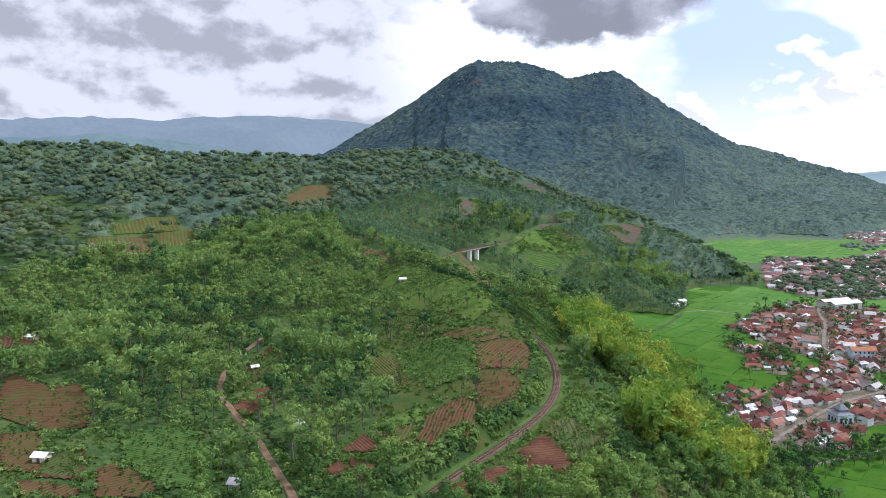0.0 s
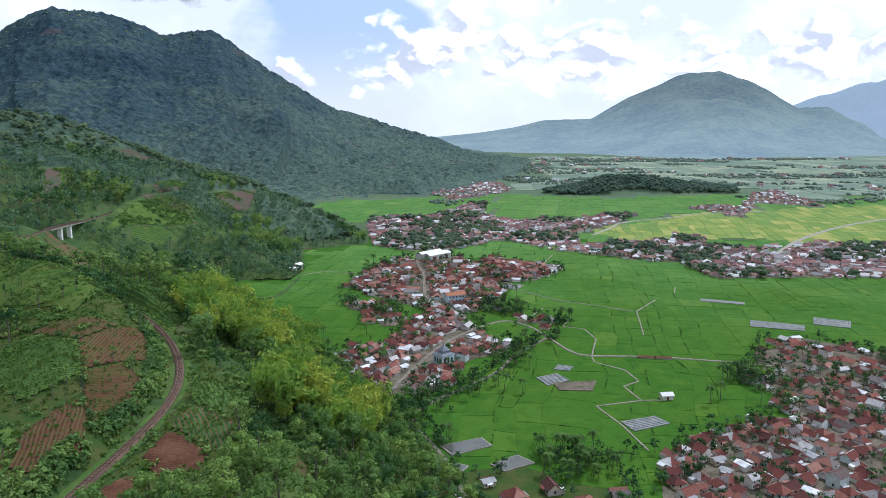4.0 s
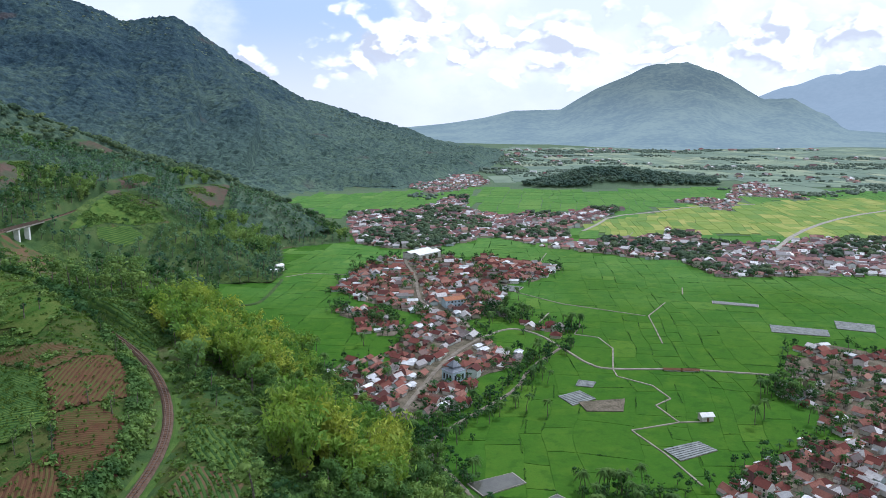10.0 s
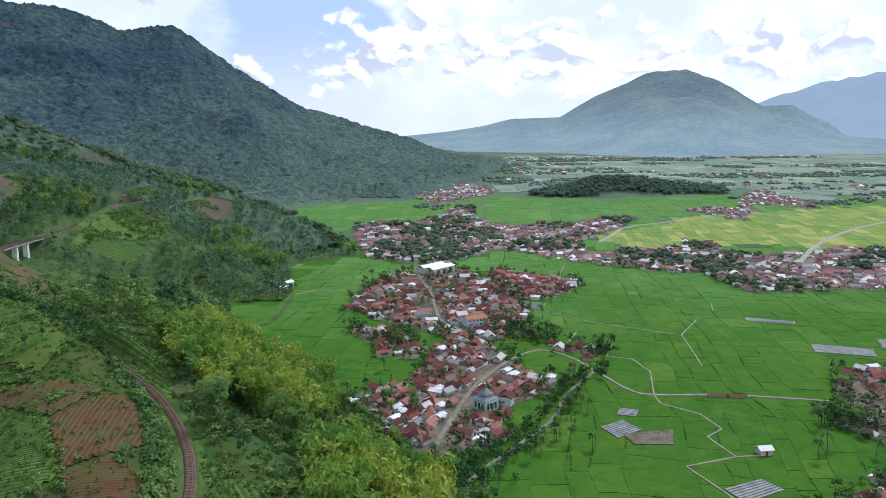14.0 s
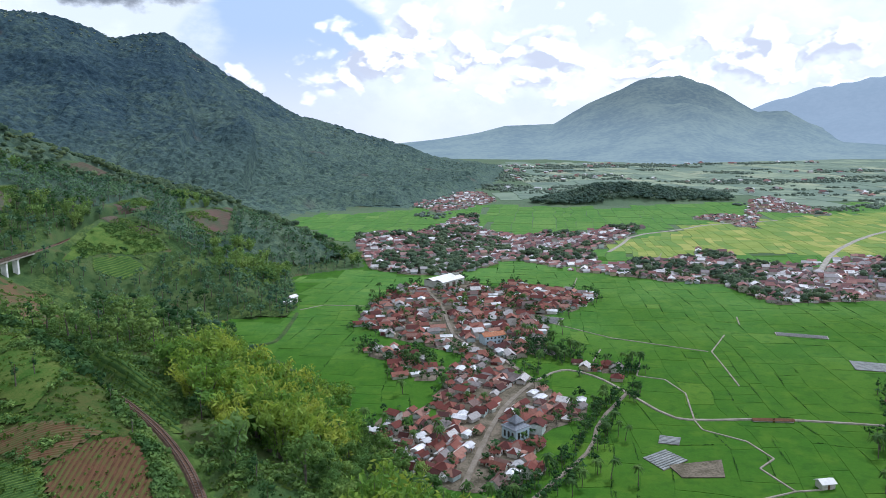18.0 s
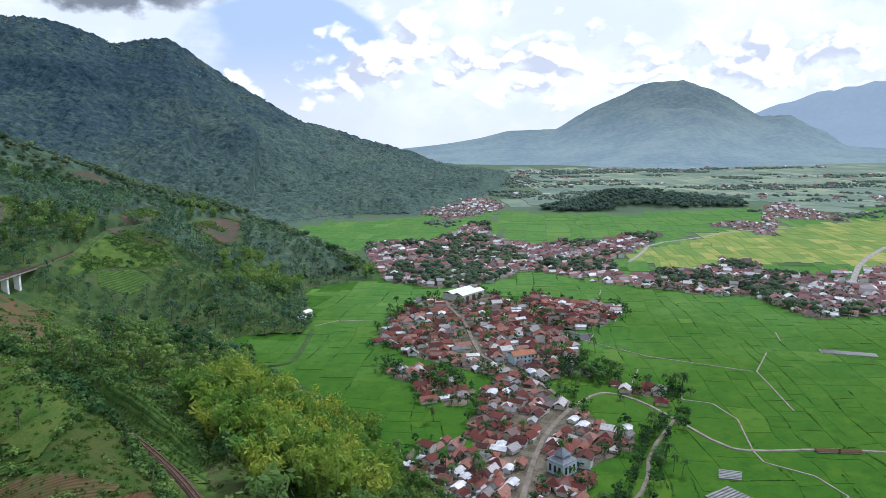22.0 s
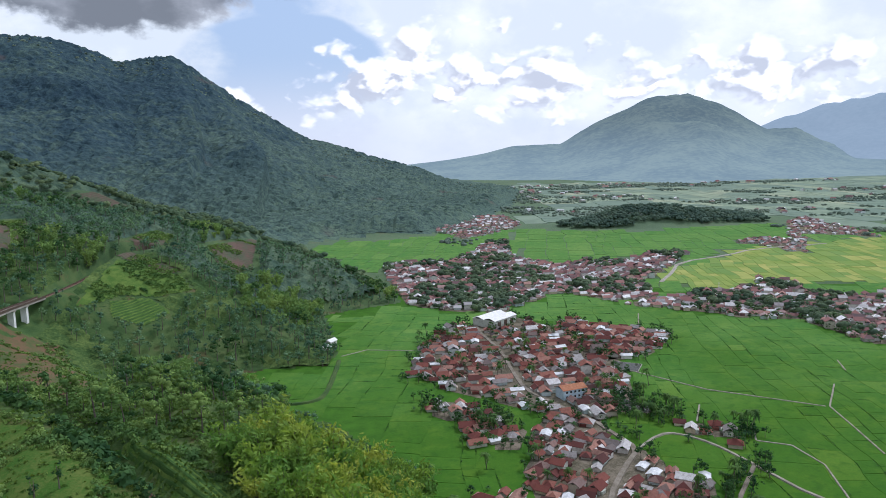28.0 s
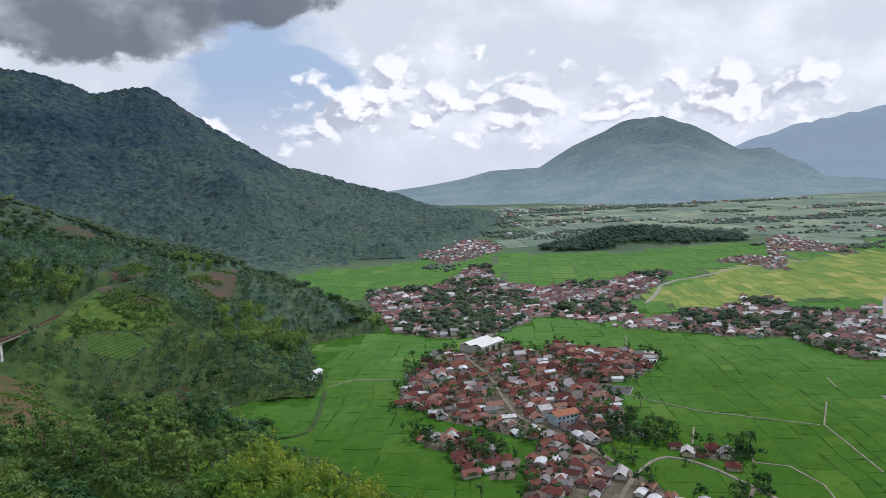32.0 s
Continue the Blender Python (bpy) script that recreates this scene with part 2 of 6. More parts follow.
def rice_build(t, tint=(1, 1, 1)):
    """Young rice, each field its own green; tint: factors on its colours."""
    p = where(t)
    r = t.add("ShaderNodeObjectInfo").outputs["Random"]
    i = t.add("ShaderNodeNewGeometry").outputs["Random Per Island"]
    k = t.math("FRACT", t.math("ADD", r, i))
    c = t.ramp(k, [tuple((p_, tuple(v * k_ for v, k_ in zip(c_, tint)))) for p_, c_ in ((0.0, (0.049, 0.124, 0.013)), (0.5, (0.057, 0.135, 0.014)), (0.88, (0.064, 0.146, 0.016)), (1.0, (0.096, 0.178, 0.021)))])
    c = t.mix(t.math("MULTIPLY", t.step(t.noise(p, 0.011, 4.0, 0.55), 0.40, 0.66), 0.4), c, rgb(0.027 * tint[0], 0.112 * tint[1], 0.010 * tint[2]))
    c = t.mix(t.math("MULTIPLY", t.step(t.noise(p, 0.5, 4.0, 0.6), 0.4, 0.7), 0.35), c, rgb(0.066 * tint[0], 0.175 * tint[1], 0.017 * tint[2]))
    c = t.mix(t.math("MULTIPLY", t.step(t.noise(p, 1.6, 3.0, 0.6), 0.45, 0.7), 0.35), c, rgb(0.028, 0.085, 0.016))
    c = t.mix(t.math("MULTIPLY", t.step(t.noise(p, 0.07, 4.0, 0.65), 0.46, 0.72), 0.55), c, rgb(0.090 * tint[0], 0.172 * tint[1], 0.018 * tint[2]))
    c = t.mix(t.math("MULTIPLY", t.step(t.noise(p, 0.16, 3.0, 0.6), 0.50, 0.34), 0.45), c, rgb(0.026 * tint[0], 0.088 * tint[1], 0.012 * tint[2]))
    # haze over the farther fields, painted as a lighter, paler green
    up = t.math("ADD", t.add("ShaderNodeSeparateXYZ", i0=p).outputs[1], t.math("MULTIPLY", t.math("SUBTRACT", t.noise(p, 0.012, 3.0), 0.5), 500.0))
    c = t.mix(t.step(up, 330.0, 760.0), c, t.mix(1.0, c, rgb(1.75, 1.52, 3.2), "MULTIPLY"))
    return bsdf(t, c, 0.95, 0.04, t.noise(p, 3.5, 3.0), 0.12, 0.7)


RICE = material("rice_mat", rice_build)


def ripe_build(t):
    """Rice turning from green to straw, field by field."""
    p = where(t)
    i = t.add("ShaderNodeNewGeometry").outputs["Random Per Island"]
    c = t.ramp(i, [(0.0, (0.140, 0.235, 0.066)), (0.4, (0.195, 0.275, 0.072)), (0.75, (0.250, 0.305, 0.082)), (1.0, (0.35, 0.350, 0.110))])
    c = t.mix(t.math("MULTIPLY", t.step(t.noise(p, 0.03, 4.0, 0.6), 0.4, 0.65), 0.4), c, rgb(0.13, 0.21, 0.03))
    return bsdf(t, c, 0.95, 0.04, t.noise(p, 1.2, 3.0), 0.12, 0.6)


RIPE = material("ripe_rice_mat", ripe_build)


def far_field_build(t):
    """Far fields, green, fallow and ripening ones mixed, with haze paled into their colours."""
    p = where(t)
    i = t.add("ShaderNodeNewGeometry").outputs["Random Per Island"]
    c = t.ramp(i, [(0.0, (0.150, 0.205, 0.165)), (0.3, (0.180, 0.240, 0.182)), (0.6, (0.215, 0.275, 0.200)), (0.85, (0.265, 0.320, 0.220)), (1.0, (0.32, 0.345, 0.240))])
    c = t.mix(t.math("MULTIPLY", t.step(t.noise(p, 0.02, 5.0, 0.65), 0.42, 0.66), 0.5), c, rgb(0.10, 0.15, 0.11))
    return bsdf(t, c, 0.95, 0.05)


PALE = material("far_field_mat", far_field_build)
# soil between the rows, darkened to paint in the furrows' shade
FURROW = plain_mat("furrow_shade_mat", (0.066, 0.033, 0.020), (0.120, 0.062, 0.036), 0.15, 0.95, 2.0, 0.1)
SOIL = plain_mat("red_soil_mat", (0.095, 0.042, 0.027), (0.165, 0.082, 0.052), 0.15, 0.95, 2.0, 0.12)
VERGE = plain_mat("verge_grass_mat", (0.055, 0.108, 0.024), (0.095, 0.155, 0.038), 0.3, 0.95, 2.5, 0.12, 0.05)
CROP = plain_mat("crop_mat", (0.055, 0.118, 0.024), (0.120, 0.180, 0.040), 0.2, 0.95, 1.5, 0.3, 0.05)
BUND = plain_mat("bund_mat", (0.036, 0.102, 0.012), (0.056, 0.145, 0.015), 0.12, 0.95, 1.4, 0.15, 0.05)
YARD = plain_mat("yard_mat", (0.075, 0.07, 0.045), (0.20, 0.17, 0.13), 0.14, 0.95, 1.2, 0.06)
FALLOW = plain_mat("fallow_mat", (0.036, 0.080, 0.017), (0.080, 0.092, 0.028), 0.16, 0.95, 1.3, 0.3)
CONCRETE = plain_mat("concrete_mat", (0.25, 0.23, 0.20), (0.40, 0.38, 0.33), 0.25, 0.9, 3.0, 0.03)
FOOTPATH = plain_mat("footpath_mat", (0.20, 0.185, 0.145), (0.34, 0.315, 0.26), 0.25, 0.9, 3.0, 0.03)
LANE = plain_mat("lane_mat", (0.15, 0.13, 0.10), (0.26, 0.23, 0.19), 0.25, 0.95, 3.0, 0.03)
# leaf green of the farther hills with bluish haze mixed into it
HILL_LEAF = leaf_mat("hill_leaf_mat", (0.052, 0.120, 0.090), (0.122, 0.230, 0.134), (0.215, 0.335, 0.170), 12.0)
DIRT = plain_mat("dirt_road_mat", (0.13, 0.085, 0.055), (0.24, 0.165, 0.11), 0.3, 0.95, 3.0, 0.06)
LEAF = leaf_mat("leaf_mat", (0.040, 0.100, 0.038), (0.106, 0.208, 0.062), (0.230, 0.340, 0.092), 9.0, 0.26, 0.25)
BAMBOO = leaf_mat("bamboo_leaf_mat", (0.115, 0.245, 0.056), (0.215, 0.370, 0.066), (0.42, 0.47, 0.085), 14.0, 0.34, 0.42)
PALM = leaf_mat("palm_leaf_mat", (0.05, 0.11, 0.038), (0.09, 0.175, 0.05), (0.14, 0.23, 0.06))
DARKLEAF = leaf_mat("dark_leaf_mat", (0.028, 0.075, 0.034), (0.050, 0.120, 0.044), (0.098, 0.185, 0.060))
BARK = plain_mat("bark_mat", (0.09, 0.075, 0.06), (0.20, 0.18, 0.15), 1.0, 0.95, 6.0, 0.03)


def roof_build(t):
    """Clay tiles in courses, from orange to weathered brown."""
    p = t.add("ShaderNodeTexCoord").outputs["Object"]
    r = t.add("ShaderNodeObjectInfo").outputs["Random"]
    i = t.add("ShaderNodeNewGeometry").outputs["Random Per Island"]
    k = t.math("FRACT", t.math("ADD", r, i))
    c = t.ramp(k, [(0.0, (0.078, 0.044, 0.042)), (0.2, (0.130, 0.048, 0.042)), (0.42, (0.190, 0.068, 0.055)), (0.60, (0.265, 0.118, 0.090)), (0.74, (0.37, 0.205, 0.160)), (0.80, (0.14, 0.12, 0.115)), (0.89, (0.30, 0.285, 0.28)), (1.0, (0.66, 0.65, 0.64))])
    c = t.mix(t.math("MULTIPLY", t.step(t.noise(where(t), 0.9, 5.0, 0.65), 0.42, 0.7), 0.4), c, rgb(0.105, 0.050, 0.042))
    courses = t.add("ShaderNodeTexWave", Vector=p, Scale=1.9, Distortion=0.4)
    courses.bands_direction = "Z"
    return bsdf(t, c, 0.9, 0.04, courses.outputs[1], 0.04, 0.7)


ROOF = material("clay_roof_mat", roof_build)


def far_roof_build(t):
    """Roofs of the far villages, maroon, grey and whitewashed mixed; dulled as painted haze."""
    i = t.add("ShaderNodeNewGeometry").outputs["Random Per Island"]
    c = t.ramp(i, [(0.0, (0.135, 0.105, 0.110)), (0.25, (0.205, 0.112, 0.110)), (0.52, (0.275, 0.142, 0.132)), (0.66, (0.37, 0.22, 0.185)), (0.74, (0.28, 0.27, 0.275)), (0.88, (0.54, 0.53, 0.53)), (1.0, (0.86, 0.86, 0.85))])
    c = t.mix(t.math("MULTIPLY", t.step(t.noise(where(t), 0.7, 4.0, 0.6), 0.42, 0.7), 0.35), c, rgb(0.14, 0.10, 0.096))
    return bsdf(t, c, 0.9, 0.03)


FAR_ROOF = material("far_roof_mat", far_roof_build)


def wall_build(t):
    r = t.add("ShaderNodeObjectInfo").outputs["Random"]
    i = t.add("ShaderNodeNewGeometry").outputs["Random Per Island"]
    k = t.math("FRACT", t.math("ADD", r, i))
    n = t.ramp(k, [(0.0, (0.56, 0.53, 0.47)), (0.3, (0.74, 0.72, 0.68)), (0.5, (0.40, 0.36, 0.32)), (0.7, (0.62, 0.52, 0.35)), (0.85, (0.46, 0.57, 0.57)), (1.0, (0.80, 0.79, 0.76))])
    p = where(t)
    c = t.mix(t.math("MULTIPLY", t.step(t.noise(p, 0.7, 5.0, 0.65), 0.45, 0.72), 0.5), n, rgb(0.26, 0.23, 0.20))
    return bsdf(t, c, 0.9, 0.2, t.noise(p, 8.0, 3.0), 0.01, 0.5)


WALL = material("plaster_mat", wall_build)
METAL_ROOF = plain_mat("sheet_roof_mat", (0.34, 0.35, 0.36), (0.58, 0.59, 0.60), 0.3, 0.6, 4.0, 0.02, 0.2, 0.0, 0.5)
GLASS = plain_mat("dark_pane_mat", (0.02, 0.025, 0.03), (0.04, 0.045, 0.05), 1.0, 0.15, 3.0, 0.0, 0.6)
WOOD = plain_mat("door_wood_mat", (0.10, 0.05, 0.03), (0.18, 0.095, 0.05), 2.0, 0.7, 10.0, 0.01)
WATER = plain_mat("water_mat", (0.06, 0.06, 0.05), (0.09, 0.09, 0.075), 0.2, 0.12, 2.0, 0.004, 0.6)
STEEL = plain_mat("rail_steel_mat", (0.10, 0.065, 0.05), (0.20, 0.15, 0.12), 2.0, 0.5, 8.0, 0.0, 0.4, 0.6)
BALLAST = plain_mat("ballast_mat", (0.10, 0.068, 0.052), (0.18, 0.125, 0.095), 0.5, 0.95, 5.0, 0.08)
WHITE = plain_mat("white_paint_mat", (0.66, 0.66, 0.64), (0.80, 0.80, 0.78), 0.4, 0.7, 4.0, 0.01)

# ---------------------------------------------------------------- the lie of the land
FOOT = [(75, -1500), (75, 40), (55, 130), (36, 180), (12, 222), (-18, 268), (-46, 315), (-68, 365), (-100, 405), (-165, 420),
        (-192, 458), (-152, 496), (-114, 500), (-112, 530), (-138, 640), (-78, 682), (-95, 760), (-150, 840), (-230, 960),
        (-240, 1080), (-180, 1150), (-60, 1170), (20, 1350), (70, 1517), (110, 1640), (170, 2029), (140, 2500), (0, 3000)]
UPLAND = FOOT + [(-6500, 3000), (-6500, -1500)]
RAIL = [(-34, -200, 42), (-46, 10, 42), (-49, 64, 42), (-48, 116, 42), (-52, 145, 42), (-62, 172, 42), (-78, 200, 42), (-100, 228, 42.5),
        (-131, 259, 43), (-165, 290, 45), (-205, 315, 47), (-245, 345, 49), (-268, 395, 50), (-277, 440, 50), (-275, 490, 50),
        (-278, 525, 50), (-280, 562, 51), (-276, 594, 52), (-268, 616, 53)]
WEST = [(-1500, -600, 165), (-1050, -100, 142), (-900, 100, 135), (-758, 303, 124), (-660, 485, 126), (-600, 585, 122), (-540, 680, 122)]
SPUR = [(-597, 675, 100), (-525, 731, 103), (-455, 777, 102), (-410, 775, 82), (-327, 753, 58), (-261, 721, 43), (-195, 701, 34), (-115, 688, 15)]
KNOLL = [(-72, 118, 47), (-88, 150, 53), (-104, 190, 55), (-115, 213, 56), (-142, 247, 57), (-177, 277, 57), (-216, 300, 57), (-262, 334, 56)]
PEAK = [(-1900, 1250, 90), (-1442, 1529, 147), (-1379, 1585, 196), (-1233, 1700, 302), (-1149, 1758, 383), (-1092, 1793, 420), (-1006, 1843, 404),
        (-904, 1896, 393), (-830, 1931, 358), (-775, 1953, 366), (-726, 1973, 370), (-690, 1988, 352), (-651, 2000, 318), (-586, 2031, 268), (-419, 2074, 166), (-241, 2106, 111), (-90, 2121, 72), (60, 2130, 15)]
PEAK2 = [(-350, 4180, 25), (-143, 4164, 50), (50, 4165, 72), (210, 4160, 96), (380, 4148, 133), (613, 4120, 140), (793, 4088, 251), (996, 4043, 323), (1108, 4014, 380), (1313, 3950, 389),
         (1421, 3912, 328), (1606, 3840, 194), (1739, 3781, 197), (1858, 3723, 128), (1995, 3651, 60), (2300, 3500, 40), (3000, 3000, 20)]
GULLY = [(-150, 450, 0), (-205, 432, 13), (-276, 462, 37), (-345, 450, 52), (-440, 410, 78), (-540, 420, 100)]
GROVE = [(195, 1240, 9), (265, 1262, 27), (345, 1283, 25), (420, 1288, 12), (470, 1290, 7)]


def along(x, y, nodes):
    """Distance to a polyline, the height there, and which way it lies."""
    best, zz = np.full(np.shape(x), 1e9), np.zeros(np.shape(x))
    for a, b in zip(nodes, nodes[1:]):
        ux, uy = b[0] - a[0], b[1] - a[1]
        s = np.clip(((x - a[0]) * ux + (y - a[1]) * uy) / (ux * ux + uy * uy), 0, 1)
        d = np.hypot(x - a[0] - s * ux, y - a[1] - s * uy)
        near = d < best
        best = np.where(near, d, best)
        if len(a) > 2:
            zz = np.where(near, a[2] + s * (b[2] - a[2]), zz)
    return best, zz


def inside(x, y, poly):
    x, y = np.asarray(x, float), np.asarray(y, float)
    hit = np.zeros(np.shape(x), bool)
    for a, b in zip(poly, poly[1:] + poly[:1]):
        if a[1] != b[1]:
            hit ^= ((a[1] > y) != (b[1] > y)) & (x < (b[0] - a[0]) * (y - a[1]) / (b[1] - a[1]) + a[0])
    return hit


def smooth(v, lo, hi):
    s = np.clip((v - lo) / (hi - lo), 0, 1)
    return s * s * (3 - 2 * s)


RND = np.random.default_rng(7)
LATTICE = RND.random((256, 256))


def wave(x, y, size, octaves=4):
    """Smooth value noise from -1 to 1."""
    out, amp, tot = 0.0, 1.0, 0.0
    for k in range(octaves):
        u, v = np.asarray(x) / size * 2**k + 37.3 * k, np.asarray(y) / size * 2**k + 11.9 * k
        i, j = np.floor(u).astype(int), np.floor(v).astype(int)
        fu, fv = u - i, v - j
        fu, fv = fu * fu * (3 - 2 * fu), fv * fv * (3 - 2 * fv)
        q = lambda a, b: LATTICE[a % 256, b % 256]
        out = out + amp * ((q(i, j) * (1 - fu) + q(i + 1, j) * fu) * (1 - fv) + (q(i, j + 1) * (1 - fu) + q(i + 1, j + 1) * fu) * fv)
        tot, amp = tot + amp, amp * 0.5
    return out / tot * 2 - 1


def ridge(x, y, nodes, wide, grow, power):
    d, z = along(x, y, nodes)
    return z * np.clip(1 - d / (wide + grow * z), 0, 1) ** power


def height(x, y):
    """The land's height at x, y (numpy arrays)."""
    x, y = np.asarray(x, float), np.asarray(y, float)
    d = along(x, y, FOOT)[0]
    d = np.where(inside(x, y, UPLAND), d, -d)
    top = 43 - 26 * smooth(y, 390, 470) + 5 * wave(x, y, 90, 3)
    h = top * smooth(d, -2, 82 - 25 * smooth(y, 400, 500))
    kd, kz = along(x, y, KNOLL)
    h = h + (kz - 44) * np.exp(-(kd / 24) ** 2) * smooth(d, 60, 90)
    up = smooth(d, 0, 120)
    h = np.maximum(h, h * 0.45 + ridge(x, y, WEST, 560, 0, 1.15) * up)
    h = np.maximum(h, h * 0.3 + ridge(x, y, SPUR, 190, 1.2, 1.05) * smooth(d, -2, 60))
    rough = wave(x, y, 320, 5)
    m = ridge(x + 45 * wave(x, y, 260, 3), y + 45 * wave(x + 900, y, 260, 3), PEAK, 480, 1.5, 1.3)
    crest = along(x, y, PEAK)[0]
    m = m + m * 0.24 * rough * smooth(crest, 30, 260)
    h = np.maximum(h, m)
    gd, gz = along(x, y, GULLY)
    h = np.minimum(h, gz + 0.62 * gd + 0.5)
    rd, rz = along(x, y, RAIL)
    near_bridge = smooth(np.hypot(x + 276, y - 462), 14, 26)
    k = (1 - smooth(rd, 2.8, 9)) * near_bridge
    h = h * (1 - k) + (rz - 0.5) * k
    h = np.maximum(h, ridge(x, y, GROVE, 42, 0.7, 0.8))
    bumpy = smooth(d, 0, 40) * (1 - k)
    h = h + bumpy * (1.4 * wave(x, y, 28, 3) + (h > 60) * 0.03 * h * wave(x, y, 120, 3))
    return np.maximum(h, 0.0) * (d > -3) + np.maximum(ridge(x, y, GROVE, 42, 0.7, 0.8), 0) * (d <= -3)


def link(name, verts, faces, mat, parent=None, smooth_it=False):
    """A mesh object from arrays of vertices and of equal-sided faces."""
    verts, faces = np.asarray(verts, np.float32), np.asarray(faces, np.int32)
    me = bpy.data.meshes.new(name)
    n, k = faces.shape
    me.vertices.add(len(verts))
    me.vertices.foreach_set("co", verts.ravel())
    me.loops.add(n * k)
    me.loops.foreach_set("vertex_index", faces.ravel())
    me.polygons.add(n)
    me.polygons.foreach_set("loop_start", np.arange(n, dtype=np.int32) * k)
    me.polygons.foreach_set("use_smooth", np.full(n, smooth_it))
    me.update(calc_edges=True)
    me.validate()
    me.materials.append(mat)
    ob = new(name, me)
    ob.parent = parent
    return ob


def spaced(spans):
    """Grid lines: (from, to, step) runs joined."""
    out = []
    for a, b, s in spans:
        n = max(1, round((b - a) / s))
        out += [a + (b - a) * i / n for i in range(n)]
    return np.array(out + [spans[-1][1]])


def sheet(name, xs, ys, z, mat, keep=None):
    xx, yy = np.meshgrid(xs, ys, indexing="ij")
    zz = z(xx, yy)
    i, j = np.meshgrid(np.arange(len(xs) - 1), np.arange(len(ys) - 1), indexing="ij")
    a = (i * len(ys) + j).ravel()
    f = np.stack([a, a + len(ys), a + len(ys) + 1, a + 1], 1)
    v = np.stack([xx.ravel(), yy.ravel(), zz.ravel()], 1)
    ob = link(name, v, f, mat, smooth_it=True)
    return ob, v, f


xs = spaced([(-6500, -2600, 130), (-2600, -1000, 26), (-1000, -420, 9), (-420, 60, 3.2), (60, 400, 8), (400, 1200, 40), (1200, 6500, 200)])
ys = spaced([(-1500, -200, 60), (-200, 0, 9), (0, 700, 3.6), (700, 1000, 8), (1000, 2300, 22), (2300, 6500, 150)])
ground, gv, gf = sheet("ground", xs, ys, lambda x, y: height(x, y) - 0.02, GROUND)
tagged(ground, "grassy hills and flat valley floor with bare earth patches", "ground", kind="structure")
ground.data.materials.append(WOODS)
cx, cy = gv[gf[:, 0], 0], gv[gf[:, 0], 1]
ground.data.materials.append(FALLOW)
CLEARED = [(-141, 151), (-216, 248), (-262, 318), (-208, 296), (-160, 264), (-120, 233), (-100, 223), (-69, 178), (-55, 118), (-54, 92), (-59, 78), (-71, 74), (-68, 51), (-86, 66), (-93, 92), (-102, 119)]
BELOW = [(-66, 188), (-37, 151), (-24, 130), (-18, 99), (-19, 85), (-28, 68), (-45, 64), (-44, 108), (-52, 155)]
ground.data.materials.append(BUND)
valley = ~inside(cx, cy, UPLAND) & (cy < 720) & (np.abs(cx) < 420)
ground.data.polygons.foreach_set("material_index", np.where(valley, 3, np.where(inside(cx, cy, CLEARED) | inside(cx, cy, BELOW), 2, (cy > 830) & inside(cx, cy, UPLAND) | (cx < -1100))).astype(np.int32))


def far_sheet(name, nodes, wide, grow, power, mat, x0, x1, y0, y1, step, rough):
    xs, ys = spaced([(x0, x1, step)]), spaced([(y0, y1, step)])
    def z(x, y):
        m = ridge(x + 60 * wave(x, y, 400, 3), y + 60 * wave(x + 500, y, 400, 3), nodes, wide, grow, power)
        return m * (1 + rough * wave(x, y, 300, 5) * smooth(along(x, y, nodes)[0], 40, 300)) - 1.5
    ob, v, f = sheet(name, xs, ys, z, mat)
    tagged(ob, "", "mountain", kind="structure")
    return ob


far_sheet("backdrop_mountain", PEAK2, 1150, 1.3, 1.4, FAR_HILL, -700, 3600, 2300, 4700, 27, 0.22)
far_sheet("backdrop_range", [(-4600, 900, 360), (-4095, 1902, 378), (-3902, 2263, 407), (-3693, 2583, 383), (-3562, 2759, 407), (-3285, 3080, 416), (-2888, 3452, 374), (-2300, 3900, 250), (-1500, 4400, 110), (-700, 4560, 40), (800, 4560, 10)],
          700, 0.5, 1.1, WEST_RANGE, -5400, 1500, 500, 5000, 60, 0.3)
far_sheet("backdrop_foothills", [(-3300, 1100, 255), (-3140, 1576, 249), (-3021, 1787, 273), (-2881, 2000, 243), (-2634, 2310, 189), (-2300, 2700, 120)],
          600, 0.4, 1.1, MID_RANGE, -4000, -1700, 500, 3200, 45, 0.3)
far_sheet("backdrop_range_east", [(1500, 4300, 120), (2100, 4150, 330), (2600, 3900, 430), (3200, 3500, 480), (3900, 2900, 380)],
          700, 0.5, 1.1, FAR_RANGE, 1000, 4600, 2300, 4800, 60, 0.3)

# ---------------------------------------------------------------- mesh building


